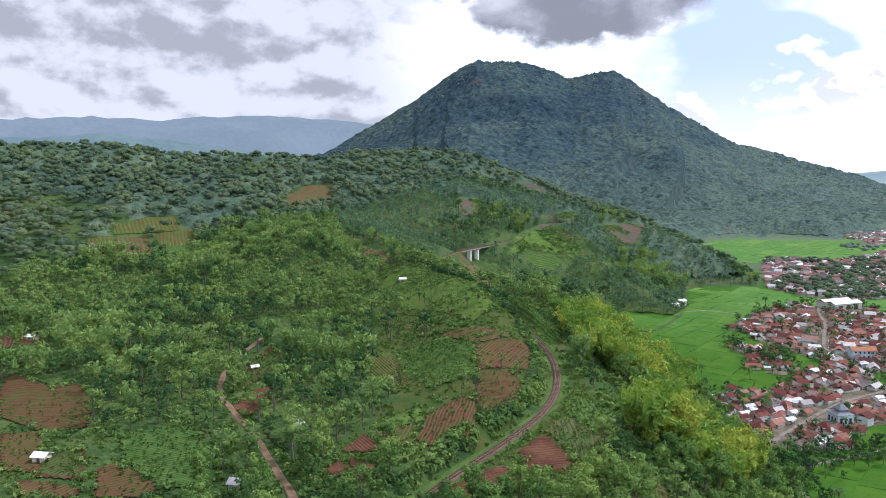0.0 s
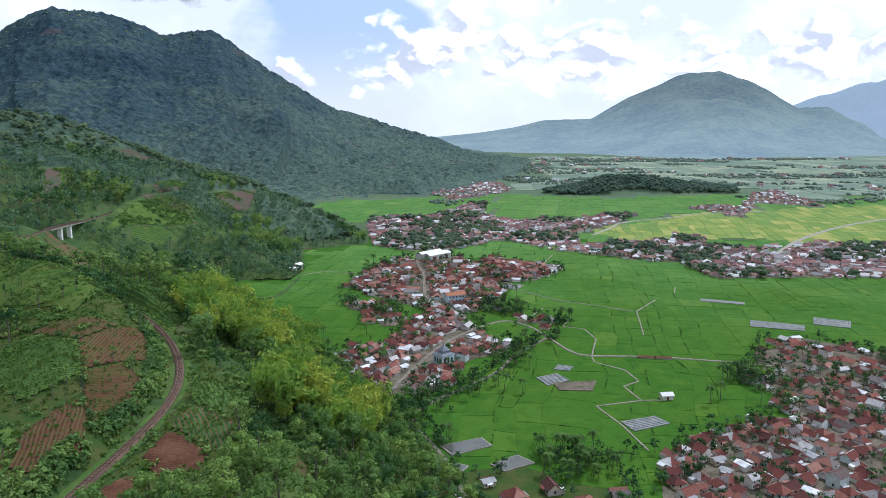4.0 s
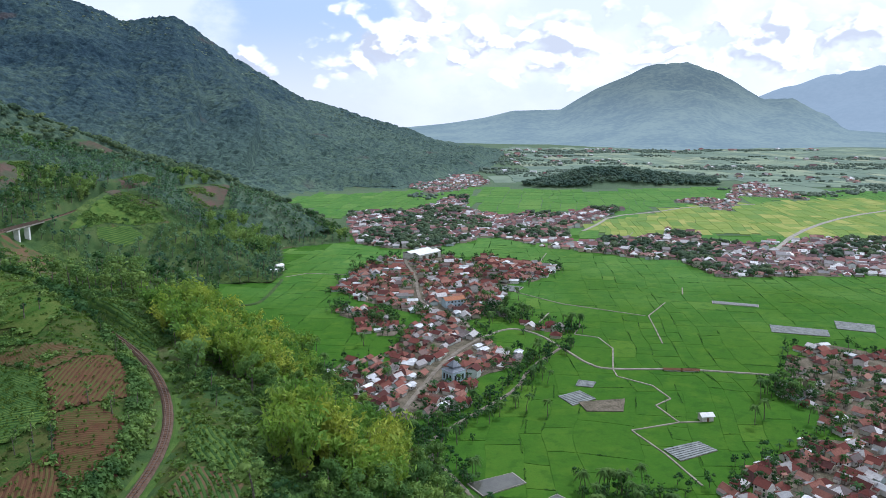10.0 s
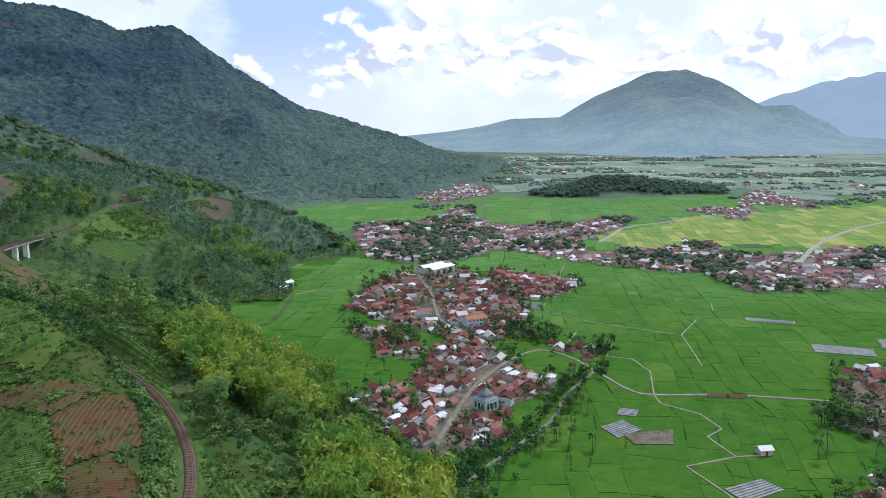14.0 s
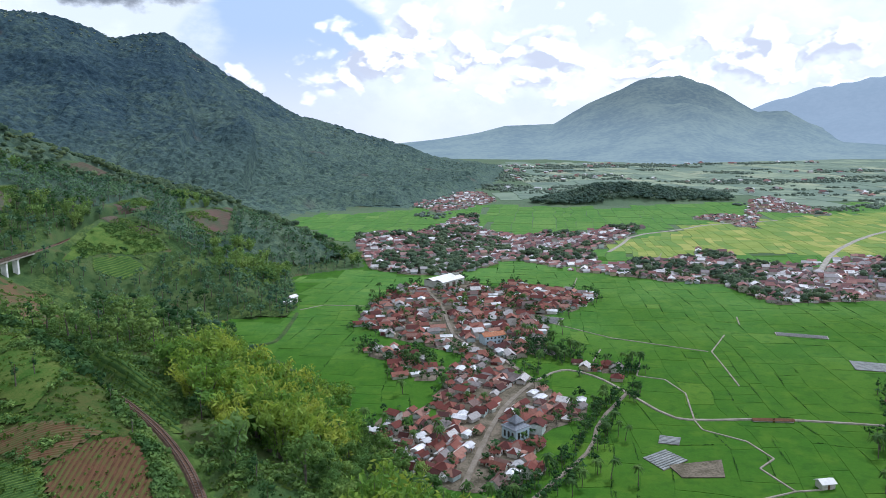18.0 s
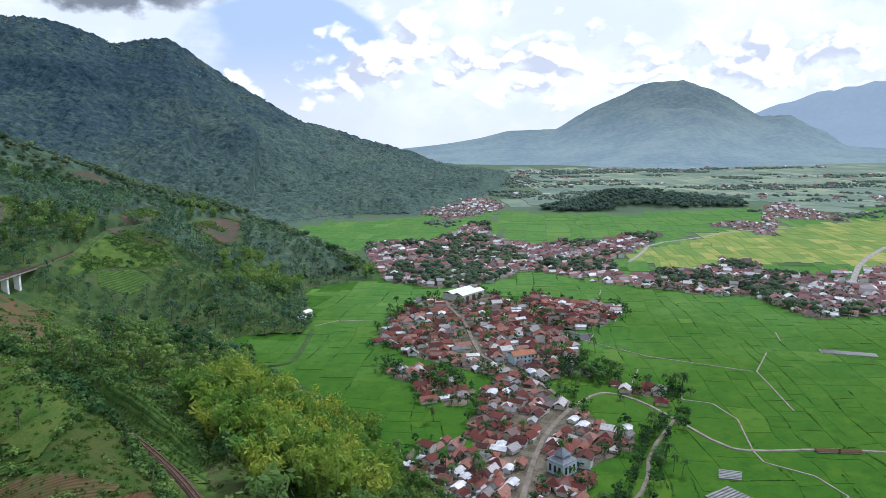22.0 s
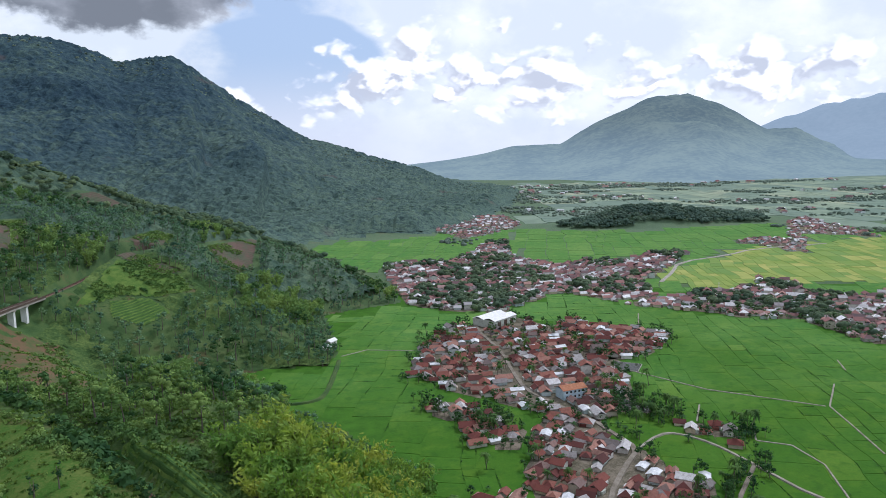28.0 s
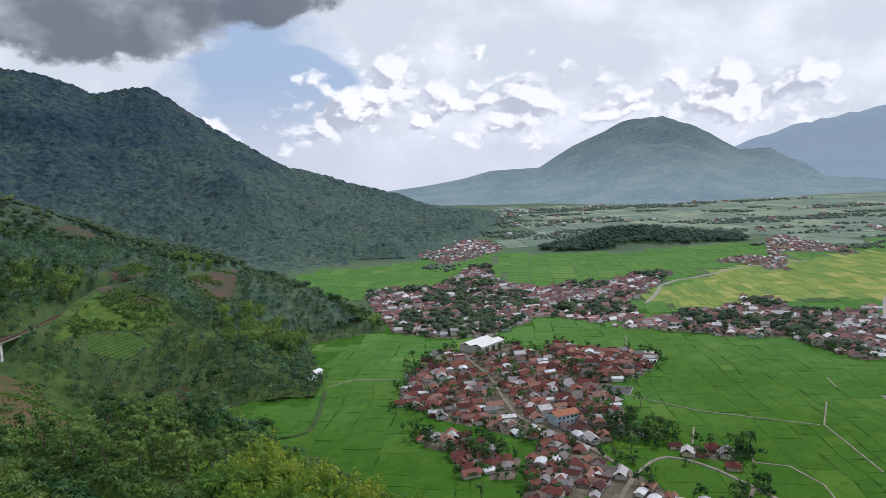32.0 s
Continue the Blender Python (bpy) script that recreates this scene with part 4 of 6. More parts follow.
def plots_in(poly, gap, turn, seed, road_gap=4.4, jitter=0.24):
    """House places on an uneven grid inside poly."""
    rng = random.Random(seed)
    p = np.array(poly)
    c, s = math.cos(turn), math.sin(turn)
    mid = p.mean(0)
    out = []
    r = int(np.ptp(p, axis=0).max() / gap / 1.3) + 3
    for i in range(-r, r + 1):
        for j in range(-r, r + 1):
            u, v = (i + (j % 2) * 0.4 + rng.uniform(-jitter, jitter)) * gap, (j + rng.uniform(-jitter, jitter)) * gap * 0.86
            x, y = mid[0] + c * u - s * v, mid[1] + s * u + c * v
            if inside(x, y, poly) and clear_of(x, y, ROADS, road_gap) and rng.random() < 0.93:
                out.append((x, y, turn + rng.choice([0, 0, math.pi, math.pi / 2, -math.pi / 2]) + rng.uniform(-0.22, 0.22), rng))
    return out


SPECIAL = [(26, 300), (26, 437), (-2, 604), (133, 254), (140, 313)]
places = []
for poly, gap, turn, seed in ((NEAR, 7.0, 1.05, 1), (FARM_ROW, 8.4, 0.35, 2), (HAMLET, 9.0, -0.3, 3), (SOUTH, 7.3, 0.5, 4), (POND_SIDE, 13.0, 0.3, 9), (UPPER, 8.4, 0.2, 5), (EASTWING, 7.6, -0.4, 6)):
    for x, y, a, rng in plots_in(poly, gap, turn, seed):
        if poly is SOUTH and rng.random() < (0.5 if y > 262 else 0.14):
            continue
        if all(math.hypot(x - sx, y - sy) > (24 if sy > 500 else 9 if sy > 400 else 8) for sx, sy in SPECIAL) and not in_any(x, y, [grown(q, 4) for q in PONDS]):
            places.append((x, y, a, rng.choices(range(8), [5, 4, 2.2, 4, 5, 2, 1.6, 2.4])[0], rng.uniform(0.46, 0.68) if poly in (SOUTH, NEAR) else rng.uniform(0.52, 0.78)))
places.sort(key=lambda p: math.hypot(p[0] - 20, p[1] - 40))
protos = {}
for x, y, a, kind, size in places[:300]:
    m = pose(x, y, 0.1, 0, 0, math.degrees(a))
    if kind in protos:
        ob = copy_thing(protos[kind], m)
    else:
        ob = protos[kind] = house(kind)
        ob.matrix_basis = m
    ob.scale = (size, size, size * 1.22)

mid_places, far_places = places[300:], []
for poly, gap, turn, seed in ((MIDDLE, 8.2, 0.1, 11), (STRIP, 8.8, -0.3, 12), (FAR_VILLAGE, 11.0, 0.4, 13), (FAR_EAST, 12.0, 0.6, 14)):
    for x, y, a, rng in plots_in(poly, gap, turn, seed, 6.0):
        far_places.append((x, y, a, rng.choices(range(8), [5, 4, 3, 4, 4, 2, 2.4, 2.0])[0], rng.uniform(0.46, 0.84)))
rng = random.Random(21)
for k in range(1000):       # hamlets strewn over the far plain
    x, y = rng.uniform(60, 1900), rng.uniform(1150, 2450)
    if wave(x * 0.6, y * 2, 220, 4) > 0.1 and wave(x, y, 60, 2) > 0.0 and not inside(x, y, UPLAND) and height(x, y) < 1:
        far_places.append((x, y, rng.uniform(0, 3), rng.choice([0, 1, 2, 7]), rng.uniform(0.9, 1.5)))


def town(name, spots, roof_mat, label):
    """Many plain houses as one mesh."""
    go = Geo()
    for x, y, a, kind, size in spots:
        shape, lx, ly, hh, rise = HOUSE_KINDS[kind]
        lx, ly, hh, rise = lx * size, ly * size, hh * size * 1.15, rise * size
        one = Geo()
        one.box(0, 0, 0, lx, ly, hh, 0, open_ends=True)
        if shape == "hip":
            hip_roof(one, lx, ly, hh, rise, mat=1)
        elif shape == "double":
            gable_roof(one, lx, ly / 2, hh, rise, 0.4, 1, y=-ly / 4)
            gable_roof(one, lx, ly / 2, hh, rise, 0.4, 1, y=ly / 4)
        else:
            gable_roof(one, lx, ly, hh, rise, mat=2 if shape == "sheet" else 1)
        one.box(lx * 0.18, ly / 2 + 0.9 * size, 0, lx * 0.5, 1.8 * size, 2.3 * size, 1 if kind % 2 else 0)
        c, s = math.cos(a), math.sin(a)
        for v, f, m in zip(one.v, one.f, one.m):
            go.v.append(np.column_stack([x + c * v[:, 0] - s * v[:, 1], y + s * v[:, 0] + c * v[:, 1], v[:, 2]]))
            go.f.append(f + go.n)
            go.m.append(m)
        go.n += one.n
    tagged(go.make(name, [WALL, roof_mat, METAL_ROOF]), label, "houses", kind="stuff")


town("crowded_houses", mid_places, ROOF, "crowded village houses under red and brown tiled roofs")
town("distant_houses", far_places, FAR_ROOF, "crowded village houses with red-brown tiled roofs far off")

# the larger buildings of the villages
BLUE = plain_mat("pale_blue_wall_mat", (0.40, 0.52, 0.60), (0.55, 0.66, 0.72), 0.5, 0.85, 4.0, 0.01)
GREYTILE = plain_mat("grey_roof_mat", (0.16, 0.18, 0.21), (0.26, 0.28, 0.31), 0.8, 0.7, 4.0, 0.03)
TERRA = plain_mat("terracotta_roof_mat", (0.30, 0.13, 0.07), (0.42, 0.20, 0.12), 0.8, 0.85, 4.0, 0.03)

depot = new("warehouse")
depot.matrix_basis = pose(-2, 602, 0.1, 0, 0, 50)
tagged(depot, "long white-roofed warehouse with low gables beside the road", "warehouse")
part("wall", Geo().box(0, 0, 0, 28, 20, 5.5, open_ends=True), WALL, depot)
for k in (-1, 1):
    r = Geo()
    gable_roof(r, 28, 10, 5.5, 1.6, 0.4, y=k * 5.1)
    part("roof", r, WHITE, depot, "white sheet-metal roof")
for k in (-8, 0, 8):
    part("gate", Geo().box(k, -10.05, 0, 4, 0.15, 4), STEEL, depot, "steel roller gate")

hall = new("village_hall")
hall.matrix_basis = pose(26, 437, 0.1, 0, 0, 22)
tagged(hall, "pale blue two-storey hall with a terracotta roof", "building")
part("wall", Geo().box(0, 0, 0, 14, 8, 5.4, open_ends=True), BLUE, hall)
r = Geo()
gable_roof(r, 14, 8, 5.4, 1.4, 0.5)
part("roof", r, TERRA, hall)
for k in range(-2, 3):
    for z in (0.9, 3.4):
        pane = part("window", Geo().box(k * 2.5, -4.03, z, 1.1, 0.08, 1.1), GLASS, hall)
        part("sill", Geo().box(k * 2.5, -4.1, z - 0.12, 1.4, 0.2, 0.12), WHITE, pane)

mosque = new("mosque")
mosque.matrix_basis = pose(26, 300, 0.1, 0, 0, 40)
mosque.scale = (0.82, 0.82, 0.86)
tagged(mosque, "grey-blue village mosque with a tiered pyramid roof", "mosque")
part("wall", Geo().box(0, 0, 0, 10, 10, 6.5, open_ends=True), BLUE, mosque)
for z, sz, up in ((6.5, 10.0, 2.4), (9.2, 5.4, 2.6)):
    r = Geo()
    hip_roof(r, sz, sz * 0.96, z, up, 0.6)
    part("roof_tier", r, GREYTILE, mosque)
part("clerestory", Geo().box(0, 0, 8.2, 4.8, 4.8, 1.2), WHITE, mosque)
part("finial", Geo().tube([(0, 0, 11.6), (0, 0, 12.2), (0, 0, 13.4)], [0.3, 0.22, 0.04]), STEEL, mosque, "thin metal finial")
for k in range(-1, 2):
    for a in range(4):
        c, s = math.cos(a * math.pi / 2), math.sin(a * math.pi / 2)
        part("window", Geo().box(c * k * 2.8 - s * -5.03, s * k * 2.8 + c * -5.03, 1.2, 1.4 if a % 2 == 0 else 0.1, 0.1 if a % 2 == 0 else 1.4, 3.2), GLASS, mosque)


def shed(x, y, turn, lx, ly, hh, roof_mat, label, z=None):
    ob = new("field_hut")
    zz = float(height(x, y)) if z is None else z
    ob.matrix_basis = pose(x, y, zz + 0.1, 0, 0, turn)
    tagged(ob, label, "hut")
    part("wall", Geo().box(0, 0, -0.8, lx, ly, hh + 0.8, open_ends=True), WALL, ob)
    r = Geo()
    gable_roof(r, lx, ly, hh, ly * 0.24, 0.5)
    part("roof", r, roof_mat, ob)
    part("door", Geo().box(0, -ly / 2 - 0.03, 0, 0.9, 0.08, 1.9), WOOD, ob)
    return ob


shed(133, 254, 10, 5.2, 3.8, 2.6, WHITE, "small white field hut beside a path in the rice", 0)
shed(141, 313.5, -5, 17, 2.0, 1.1, WOOD, "long low duck shed beside the field path", 0)
shed(-151, 18, 25, 3.8, 3.2, 2.0, WHITE, "white-roofed farm hut among ploughed red terraces")
shed(-112, 80, 35, 4.2, 3.0, 2.2, METAL_ROOF, "tin-roofed farm hut among young trees")
shed(-88, 35, 20, 4.6, 3.4, 2.2, METAL_ROOF, "grey-roofed farmhouse beside the dirt track")
shed(-82, 32, 20, 3.6, 3, 2.0, ROOF, "brown-tiled outbuilding beside the farmhouse")
shed(-172, 116, 60, 2.6, 2, 1.6, WHITE, "tiny white shelter on a hillside field")
shed(-218, 280, 30, 4, 3, 2.2, WHITE, "small white hut on a grassy hill")
shed(-308, 96, 10, 5, 3.4, 2.2, WHITE, "white-roofed hut in a red clearing")
shed(-117, 545, 60, 7, 5, 4.5, WHITE, "white house standing alone at the forest edge")
shed(-119, 533, 60, 6, 4.5, 2.6, METAL_ROOF, "low tin-roofed house at the forest edge")

# ---------------------------------------------------------------- railway and bridge
rail_p = [p[:2] for p in RAIL]
rp = resample(RAIL, 1.5)
rz_all = along(rp[:, 0], rp[:, 1], RAIL)[1]


def on_rail(name, profile, mat, parent, lo=0, hi=None):
    p, z = rp[lo:hi], rz_all[lo:hi]
    n = sides_of(p)
    m = len(profile)
    v = np.stack([np.column_stack([p + n * o, z + dz]) for o, dz in profile], 1).reshape(-1, 3)
    i, j = np.meshgrid(np.arange(len(p) - 1), np.arange(m - 1), indexing="ij")
    a = (i * m + j).ravel()
    return link(name, v, np.stack([a, a + 1, a + m + 1, a + m], 1), mat, parent)


line = tagged(new("railway"), "single rusty railway track on reddish ballast curving along the hill", "railway", kind="structure")
on_rail("ballast", [(-1.6, -0.6), (-1.05, 0.05), (1.05, 0.05), (1.6, -0.6)], BALLAST, line)
for o in (-1, 1):
    on_rail("verge", [(o * 1.7, -0.5), (o * 2.4, -0.32), (o * 4.6, -0.38)][::o], VERGE, line, 0, 285)
for o in (-0.53, 0.53):
    on_rail("rail", [(o - 0.09, 0.1), (o - 0.09, 0.32), (o + 0.09, 0.32), (o + 0.09, 0.1)], STEEL, line)
go, rn = Geo(), sides_of(rp)
for k in range(0, len(rp)):
    go.box(rp[k, 0], rp[k, 1], rz_all[k] + 0.02, 2.0, 0.3, 0.14, turn=math.atan2(rn[k, 1], rn[k, 0]))
tagged(go.make("sleepers", WOOD, line), kind="stuff")

viaduct = tagged(new("railway_bridge"), "concrete railway bridge on tall pale piers across a green ravine", "bridge")
ids = np.where(np.hypot(rp[:, 0] + 276, rp[:, 1] - 462) < 24)[0]
lo, hi = int(ids[0]), int(ids[-1]) + 1
on_rail("deck", [(-2.4, -1.0), (-2.4, -0.1), (2.4, -0.1), (2.4, -1.0)], CONCRETE, viaduct, lo, hi)
on_rail("soffit", [(2.4, -1.0), (-2.4, -1.0)], CONCRETE, viaduct, lo, hi)
for o in (-2.3, 2.3):
    on_rail("railing", [(o - 0.06, -0.1), (o - 0.06, 1.0), (o + 0.06, 1.0), (o + 0.06, -0.1)], STEEL, viaduct, lo, hi)
for f in (0.36, 0.62):
    k = lo + int((hi - lo) * f)
    x, y = rp[k]
    zb = float(height(x, y)) - 1.5
    zt = rz_all[k] - 1.0
    turn = math.atan2(rn[k, 1], rn[k, 0])
    part("pier", Geo().box(x, y, zb, 3.4, 1.9, zt - zb, turn=turn), WHITE, viaduct, "pale concrete pier")
    part("pier_cap", Geo().box(x, y, zt - 0.7, 4.4, 2.2, 0.7, turn=turn), CONCRETE, viaduct)

far_ids = np.where(rp[:, 1] > 578)[0]
culvert = tagged(new("railway_parapet"), "pale concrete parapet along the railway on the spur", "parapet")
for o in (-2.2, 2.2):
    on_rail("wall", [(o - 0.2, -0.5), (o - 0.2, 1.5), (o + 0.2, 1.5), (o + 0.2, -0.5)], WHITE, culvert, int(far_ids[0]), int(far_ids[-1]) + 1)

DIRT_TRACK = [(-56, 26), (-71, 37), (-88, 48), (-107, 60), (-121, 67), (-144, 78), (-164, 90), (-185, 112), (-197, 132), (-208, 153)]
tagged(ribbon("road_track", DIRT_TRACK, [(-1.2, 0.2), (-0.85, 0.45), (0, 0.36), (0.85, 0.45), (1.2, 0.2)], DIRT, 2.0, None, 0.15), "rutted pale dirt track climbing through trees", kind="structure")

# ---------------------------------------------------------------- hillside fields
SPARSE = plain_mat("sparse_crop_mat", (0.118, 0.060, 0.034), (0.078, 0.098, 0.028), 0.14, 0.95, 1.6, 0.2)
CROPS = plain_mat("young_crop_mat", (0.036, 0.085, 0.022), (0.068, 0.125, 0.033), 0.3, 0.9, 3.0, 0.15)
DRYGRASS = plain_mat("dry_grass_mat", (0.044, 0.108, 0.017), (0.100, 0.135, 0.032), 0.13, 0.95, 1.2, 0.35)
# earth of the far spur, greyed so that haze is in its colour
HAZED_SOIL = plain_mat("hazed_soil_mat", (0.135, 0.088, 0.074), (0.070, 0.096, 0.056), 0.07, 0.95, 0.9, 0.3)
BARESLOPE = plain_mat("bare_slope_mat", (0.150, 0.088, 0.055), (0.062, 0.098, 0.034), 0.09, 0.95, 1.0, 0.3)
FIELDS = []


def field(outline, base, rows, way=0, gap=2.0):
    """A plot draped on the slope, with a raised row for every furrow."""
    FIELDS.append((outline, base, rows))
    o = np.array(outline, float)
    x0, y0, x1, y1 = *o.min(0), *o.max(0)
    step = max(1.1, (x1 - x0) / 36)
    xs, ys = np.arange(x0 - step, x1 + step, step), np.arange(y0 - step, y1 + step, step)
    xx, yy = np.meshgrid(xs, ys, indexing="ij")
    zz = height(xx, yy) + 0.38
    i, j = np.meshgrid(np.arange(len(xs) - 1), np.arange(len(ys) - 1), indexing="ij")
    mx, my = xx[:-1, :-1] + step / 2, yy[:-1, :-1] + step / 2
    keep = inside(mx + 0.9 * wave(mx, my, 7, 2), my + 0.9 * wave(mx + 90, my, 7, 2), outline).ravel()
    a = (i * len(ys) + j).ravel()[keep]
    ob = link("hill_field" if rows else "meadow", np.column_stack([xx.ravel(), yy.ravel(), zz.ravel()]), np.stack([a, a + len(ys), a + len(ys) + 1, a + 1], 1), FURROW if base is SOIL else base, None, True)
    if not rows:
        return tagged(ob, "green pasture on the spur of the hill" if base is CROP else "dry grassy slope with patches of bare brown earth", "meadow", "hillside meadows")
    tagged(ob, "sloping field of ploughed red-brown earth in rows" if base in (SOIL, HAZED_SOIL) else "sloping green field planted in rows", "field", "hillside fields")
    c, s = math.cos(radians(way)), math.sin(radians(way))
    u, v = o[:, 0] * c + o[:, 1] * s, -o[:, 0] * s + o[:, 1] * c
    for q in np.arange(v.min() + gap / 2, v.max(), gap):
        t = np.arange(u.min(), u.max(), 1.8)
        bend = 0.8 * wave(t, t * 0 + q, 16, 3)
        px, py = t * c - (q + bend) * s, t * s + (q + bend) * c
        ok = inside(px, py, outline)
        if ok.sum() < 3:
            continue
        idx = np.where(ok)[0]
        px, py = px[idx[0]:idx[-1] + 1], py[idx[0]:idx[-1] + 1]
        wd = gap * 0.33
        hh = 0.17 + 0.12 * wave(px, py, 2.5, 2)
        prof = [np.column_stack([px - s * k * wd, py + c * k * wd, height(px - s * k * wd, py + c * k * wd) + 0.36 + dz * hh]) for k, dz in ((-1, 0), (-0.4, 1), (0.4, 1), (1, 0))]
        vv = np.stack(prof, 1).reshape(-1, 3)
        ii, jj = np.meshgrid(np.arange(len(px) - 1), np.arange(3), indexing="ij")
        b = (ii * 4 + jj).ravel()
        link("crop_row", vv, np.stack([b, b + 1, b + 5, b + 4], 1), rows, ob)


# on the knoll inside the railway's bend
field([(-100, 172), (-97, 186), (-89, 197), (-76, 176), (-71, 167), (-77, 158), (-83, 146)], SOIL, SPARSE, 100, 1.4)
field([(-82, 143), (-75, 156), (-63, 145), (-54, 120), (-58, 106), (-72, 126)], SOIL, SPARSE, 25, 1.2)
field([(-74, 128), (-59, 104), (-55, 96), (-58, 80), (-67, 83), (-76, 100), (-77, 118)], SOIL, SPARSE, 115, 1.2)
field([(-137, 166), (-130, 190), (-100, 172), (-83, 143), (-91, 126), (-105, 136), (-129, 157)], CROP, CROPS, 15, 1.4)
field([(-146, 159), (-138, 166), (-104, 133), (-103, 121), (-120, 128)], VERGE, SPARSE, 150, 1.3)
field([(-139, 200), (-116, 200), (-96, 195), (-101, 175), (-126, 190)], BARESLOPE, SPARSE, 20, 1.5)
field([(-168, 213), (-144, 206), (-138, 194), (-152, 195)], BARESLOPE, SPARSE, 20, 1.5)
field([(-168, 227), (-151, 217), (-117, 203), (-117, 200), (-151, 212)], CROP, CROPS, 20, 1.5)
field([(-90, 90), (-85, 111), (-75, 98), (-81, 89)], CROP, None)
field([(-83, 69), (-87, 83), (-72, 74), (-76, 70)], SOIL, SOIL, 150, 1.1)
field([(-87, 85), (-75, 96), (-67, 83), (-70, 74)], VERGE, SPARSE, 115, 1.3)
field([(-74, 51), (-81, 63), (-72, 58), (-67, 50)], SOIL, SOIL, 60, 1.1)
field([(-76, 64), (-66, 63), (-60, 54), (-64, 52)], SOIL, SOIL, 60, 1.2)
field([(-262, 318), (-208, 296), (-160, 262), (-122, 235), (-122, 208), (-173, 234), (-216, 248)], DRYGRASS, None)
# on the valley side of the line
field([(-38, 92), (-38, 105), (-35, 106), (-22, 96), (-22, 88), (-29, 82)], SOIL, SOIL, 25, 1.1)
field([(-38, 110), (-38, 124), (-23, 116), (-19, 101), (-22, 97), (-34, 107)], BARESLOPE, CROPS, 120, 1.4)
field([(-53, 160), (-35, 145), (-26, 132), (-24, 118), (-39, 128)], CROP, CROPS, 120, 1.5)
field([(-48, 62), (-40, 70), (-35, 66), (-34, 62)], SOIL, SPARSE, 60, 1.2)
field([(-40, 72), (-36, 82), (-29, 72), (-35, 66)], SOIL, SOIL, 60, 1.2)
field([(-138, 274), (-100, 250), (-79, 208), (-96, 224), (-112, 243), (-130, 264)], CROP, CROPS, 135, 1.6)
# by the dirt track
field([(-232, 45), (-247, 57), (-216, 56), (-214, 63), (-195, 62), (-163, 38), (-181, 31), (-203, 31)], SOIL, SPARSE, 30, 1.6)
field([(-187, 23), (-176, 31), (-144, 14), (-154, 8)], SOIL, SPARSE, 100, 1.4)
field([(-155, 22), (-145, 27), (-128, 17), (-142, 11)], SOIL, CROPS, 100, 1.4)
field([(-131, 23), (-130, 28), (-115, 27), (-102, 22), (-116, 13)], SOIL, SPARSE, 70, 1.5)
field([(-143, 7), (-125, 15), (-120, 11), (-134, 1)], SOIL, SPARSE, 100, 1.5)
field([(-294, 74), (-284, 92), (-242, 77), (-233, 67), (-266, 61)], CROP, CROPS, 150, 1.6)
field([(-329, 91), (-317, 98), (-294, 98), (-302, 78)], SOIL, SOIL, 150, 1.8)
field([(-149, 40), (-135, 59), (-98, 36), (-105, 25), (-131, 30)], VERGE, CROPS, 60, 1.3)
field([(-156, 93), (-178, 115), (-195, 147), (-169, 132), (-160, 111)], SOIL, CROPS, 25, 1.5)
field([(-142, 78), (-153, 96), (-156, 110), (-142, 97), (-130, 75)], SOIL, SOIL, 40, 1.2)
# on the western hill
field([(-483, 252), (-478, 305), (-445, 285), (-461, 238)], DRYGRASS, SPARSE, 150, 3.0)
field([(-466, 219), (-455, 235), (-421, 213), (-429, 200)], DRYGRASS, SPARSE, 145, 2.6)
field([(-453, 235), (-446, 258), (-396, 226), (-419, 213)], BARESLOPE, SPARSE, 150, 3.0)
field([(-448, 262), (-442, 294), (-414, 276), (-417, 250)], DRYGRASS, SPARSE, 145, 2.6)
field([(-419, 243), (-412, 274), (-388, 260), (-394, 226)], CROP, CROPS, 70, 2.5)
field([(-502, 461), (-517, 504), (-509, 534), (-446, 466), (-454, 416)], BARESLOPE, SPARSE, 40, 4.0)
field([(-320, 362), (-302, 372), (-266, 323), (-296, 336)], BARESLOPE, SOIL, 140, 2.5)
# round the ravine and on the spur
field([(-386, 750), (-369, 767), (-336, 760), (-329, 745), (-363, 738)], HAZED_SOIL, HAZED_SOIL, 10, 3.0)
field([(-375, 603), (-362, 628), (-336, 571), (-328, 523)], HAZED_SOIL, HAZED_SOIL, 80, 3.0)
field([(-281, 623), (-277, 670), (-264, 669), (-256, 636), (-264, 608)], HAZED_SOIL, HAZED_SOIL, 40, 2.5)
field([(-273, 575), (-266, 590), (-227, 576), (-230, 562)], HAZED_SOIL, HAZED_SOIL, 150, 3.0)
field([(-266, 568), (-240, 567), (-221, 565), (-212, 556), (-228, 536), (-246, 526), (-262, 499), (-264, 515), (-263, 537)], CROP, None)
field([(-250, 516), (-231, 532), (-217, 527), (-226, 508), (-244, 503)], CROP, CROPS, 60, 2.0)
field([(-237, 669), (-212, 739), (-198, 662), (-213, 636)], HAZED_SOIL, HAZED_SOIL, 60, 3.0)
field([(-271, 433), (-270, 449), (-252, 460), (-198, 382), (-160, 322), (-172, 318), (-212, 348), (-248, 385)], BARESLOPE, None)

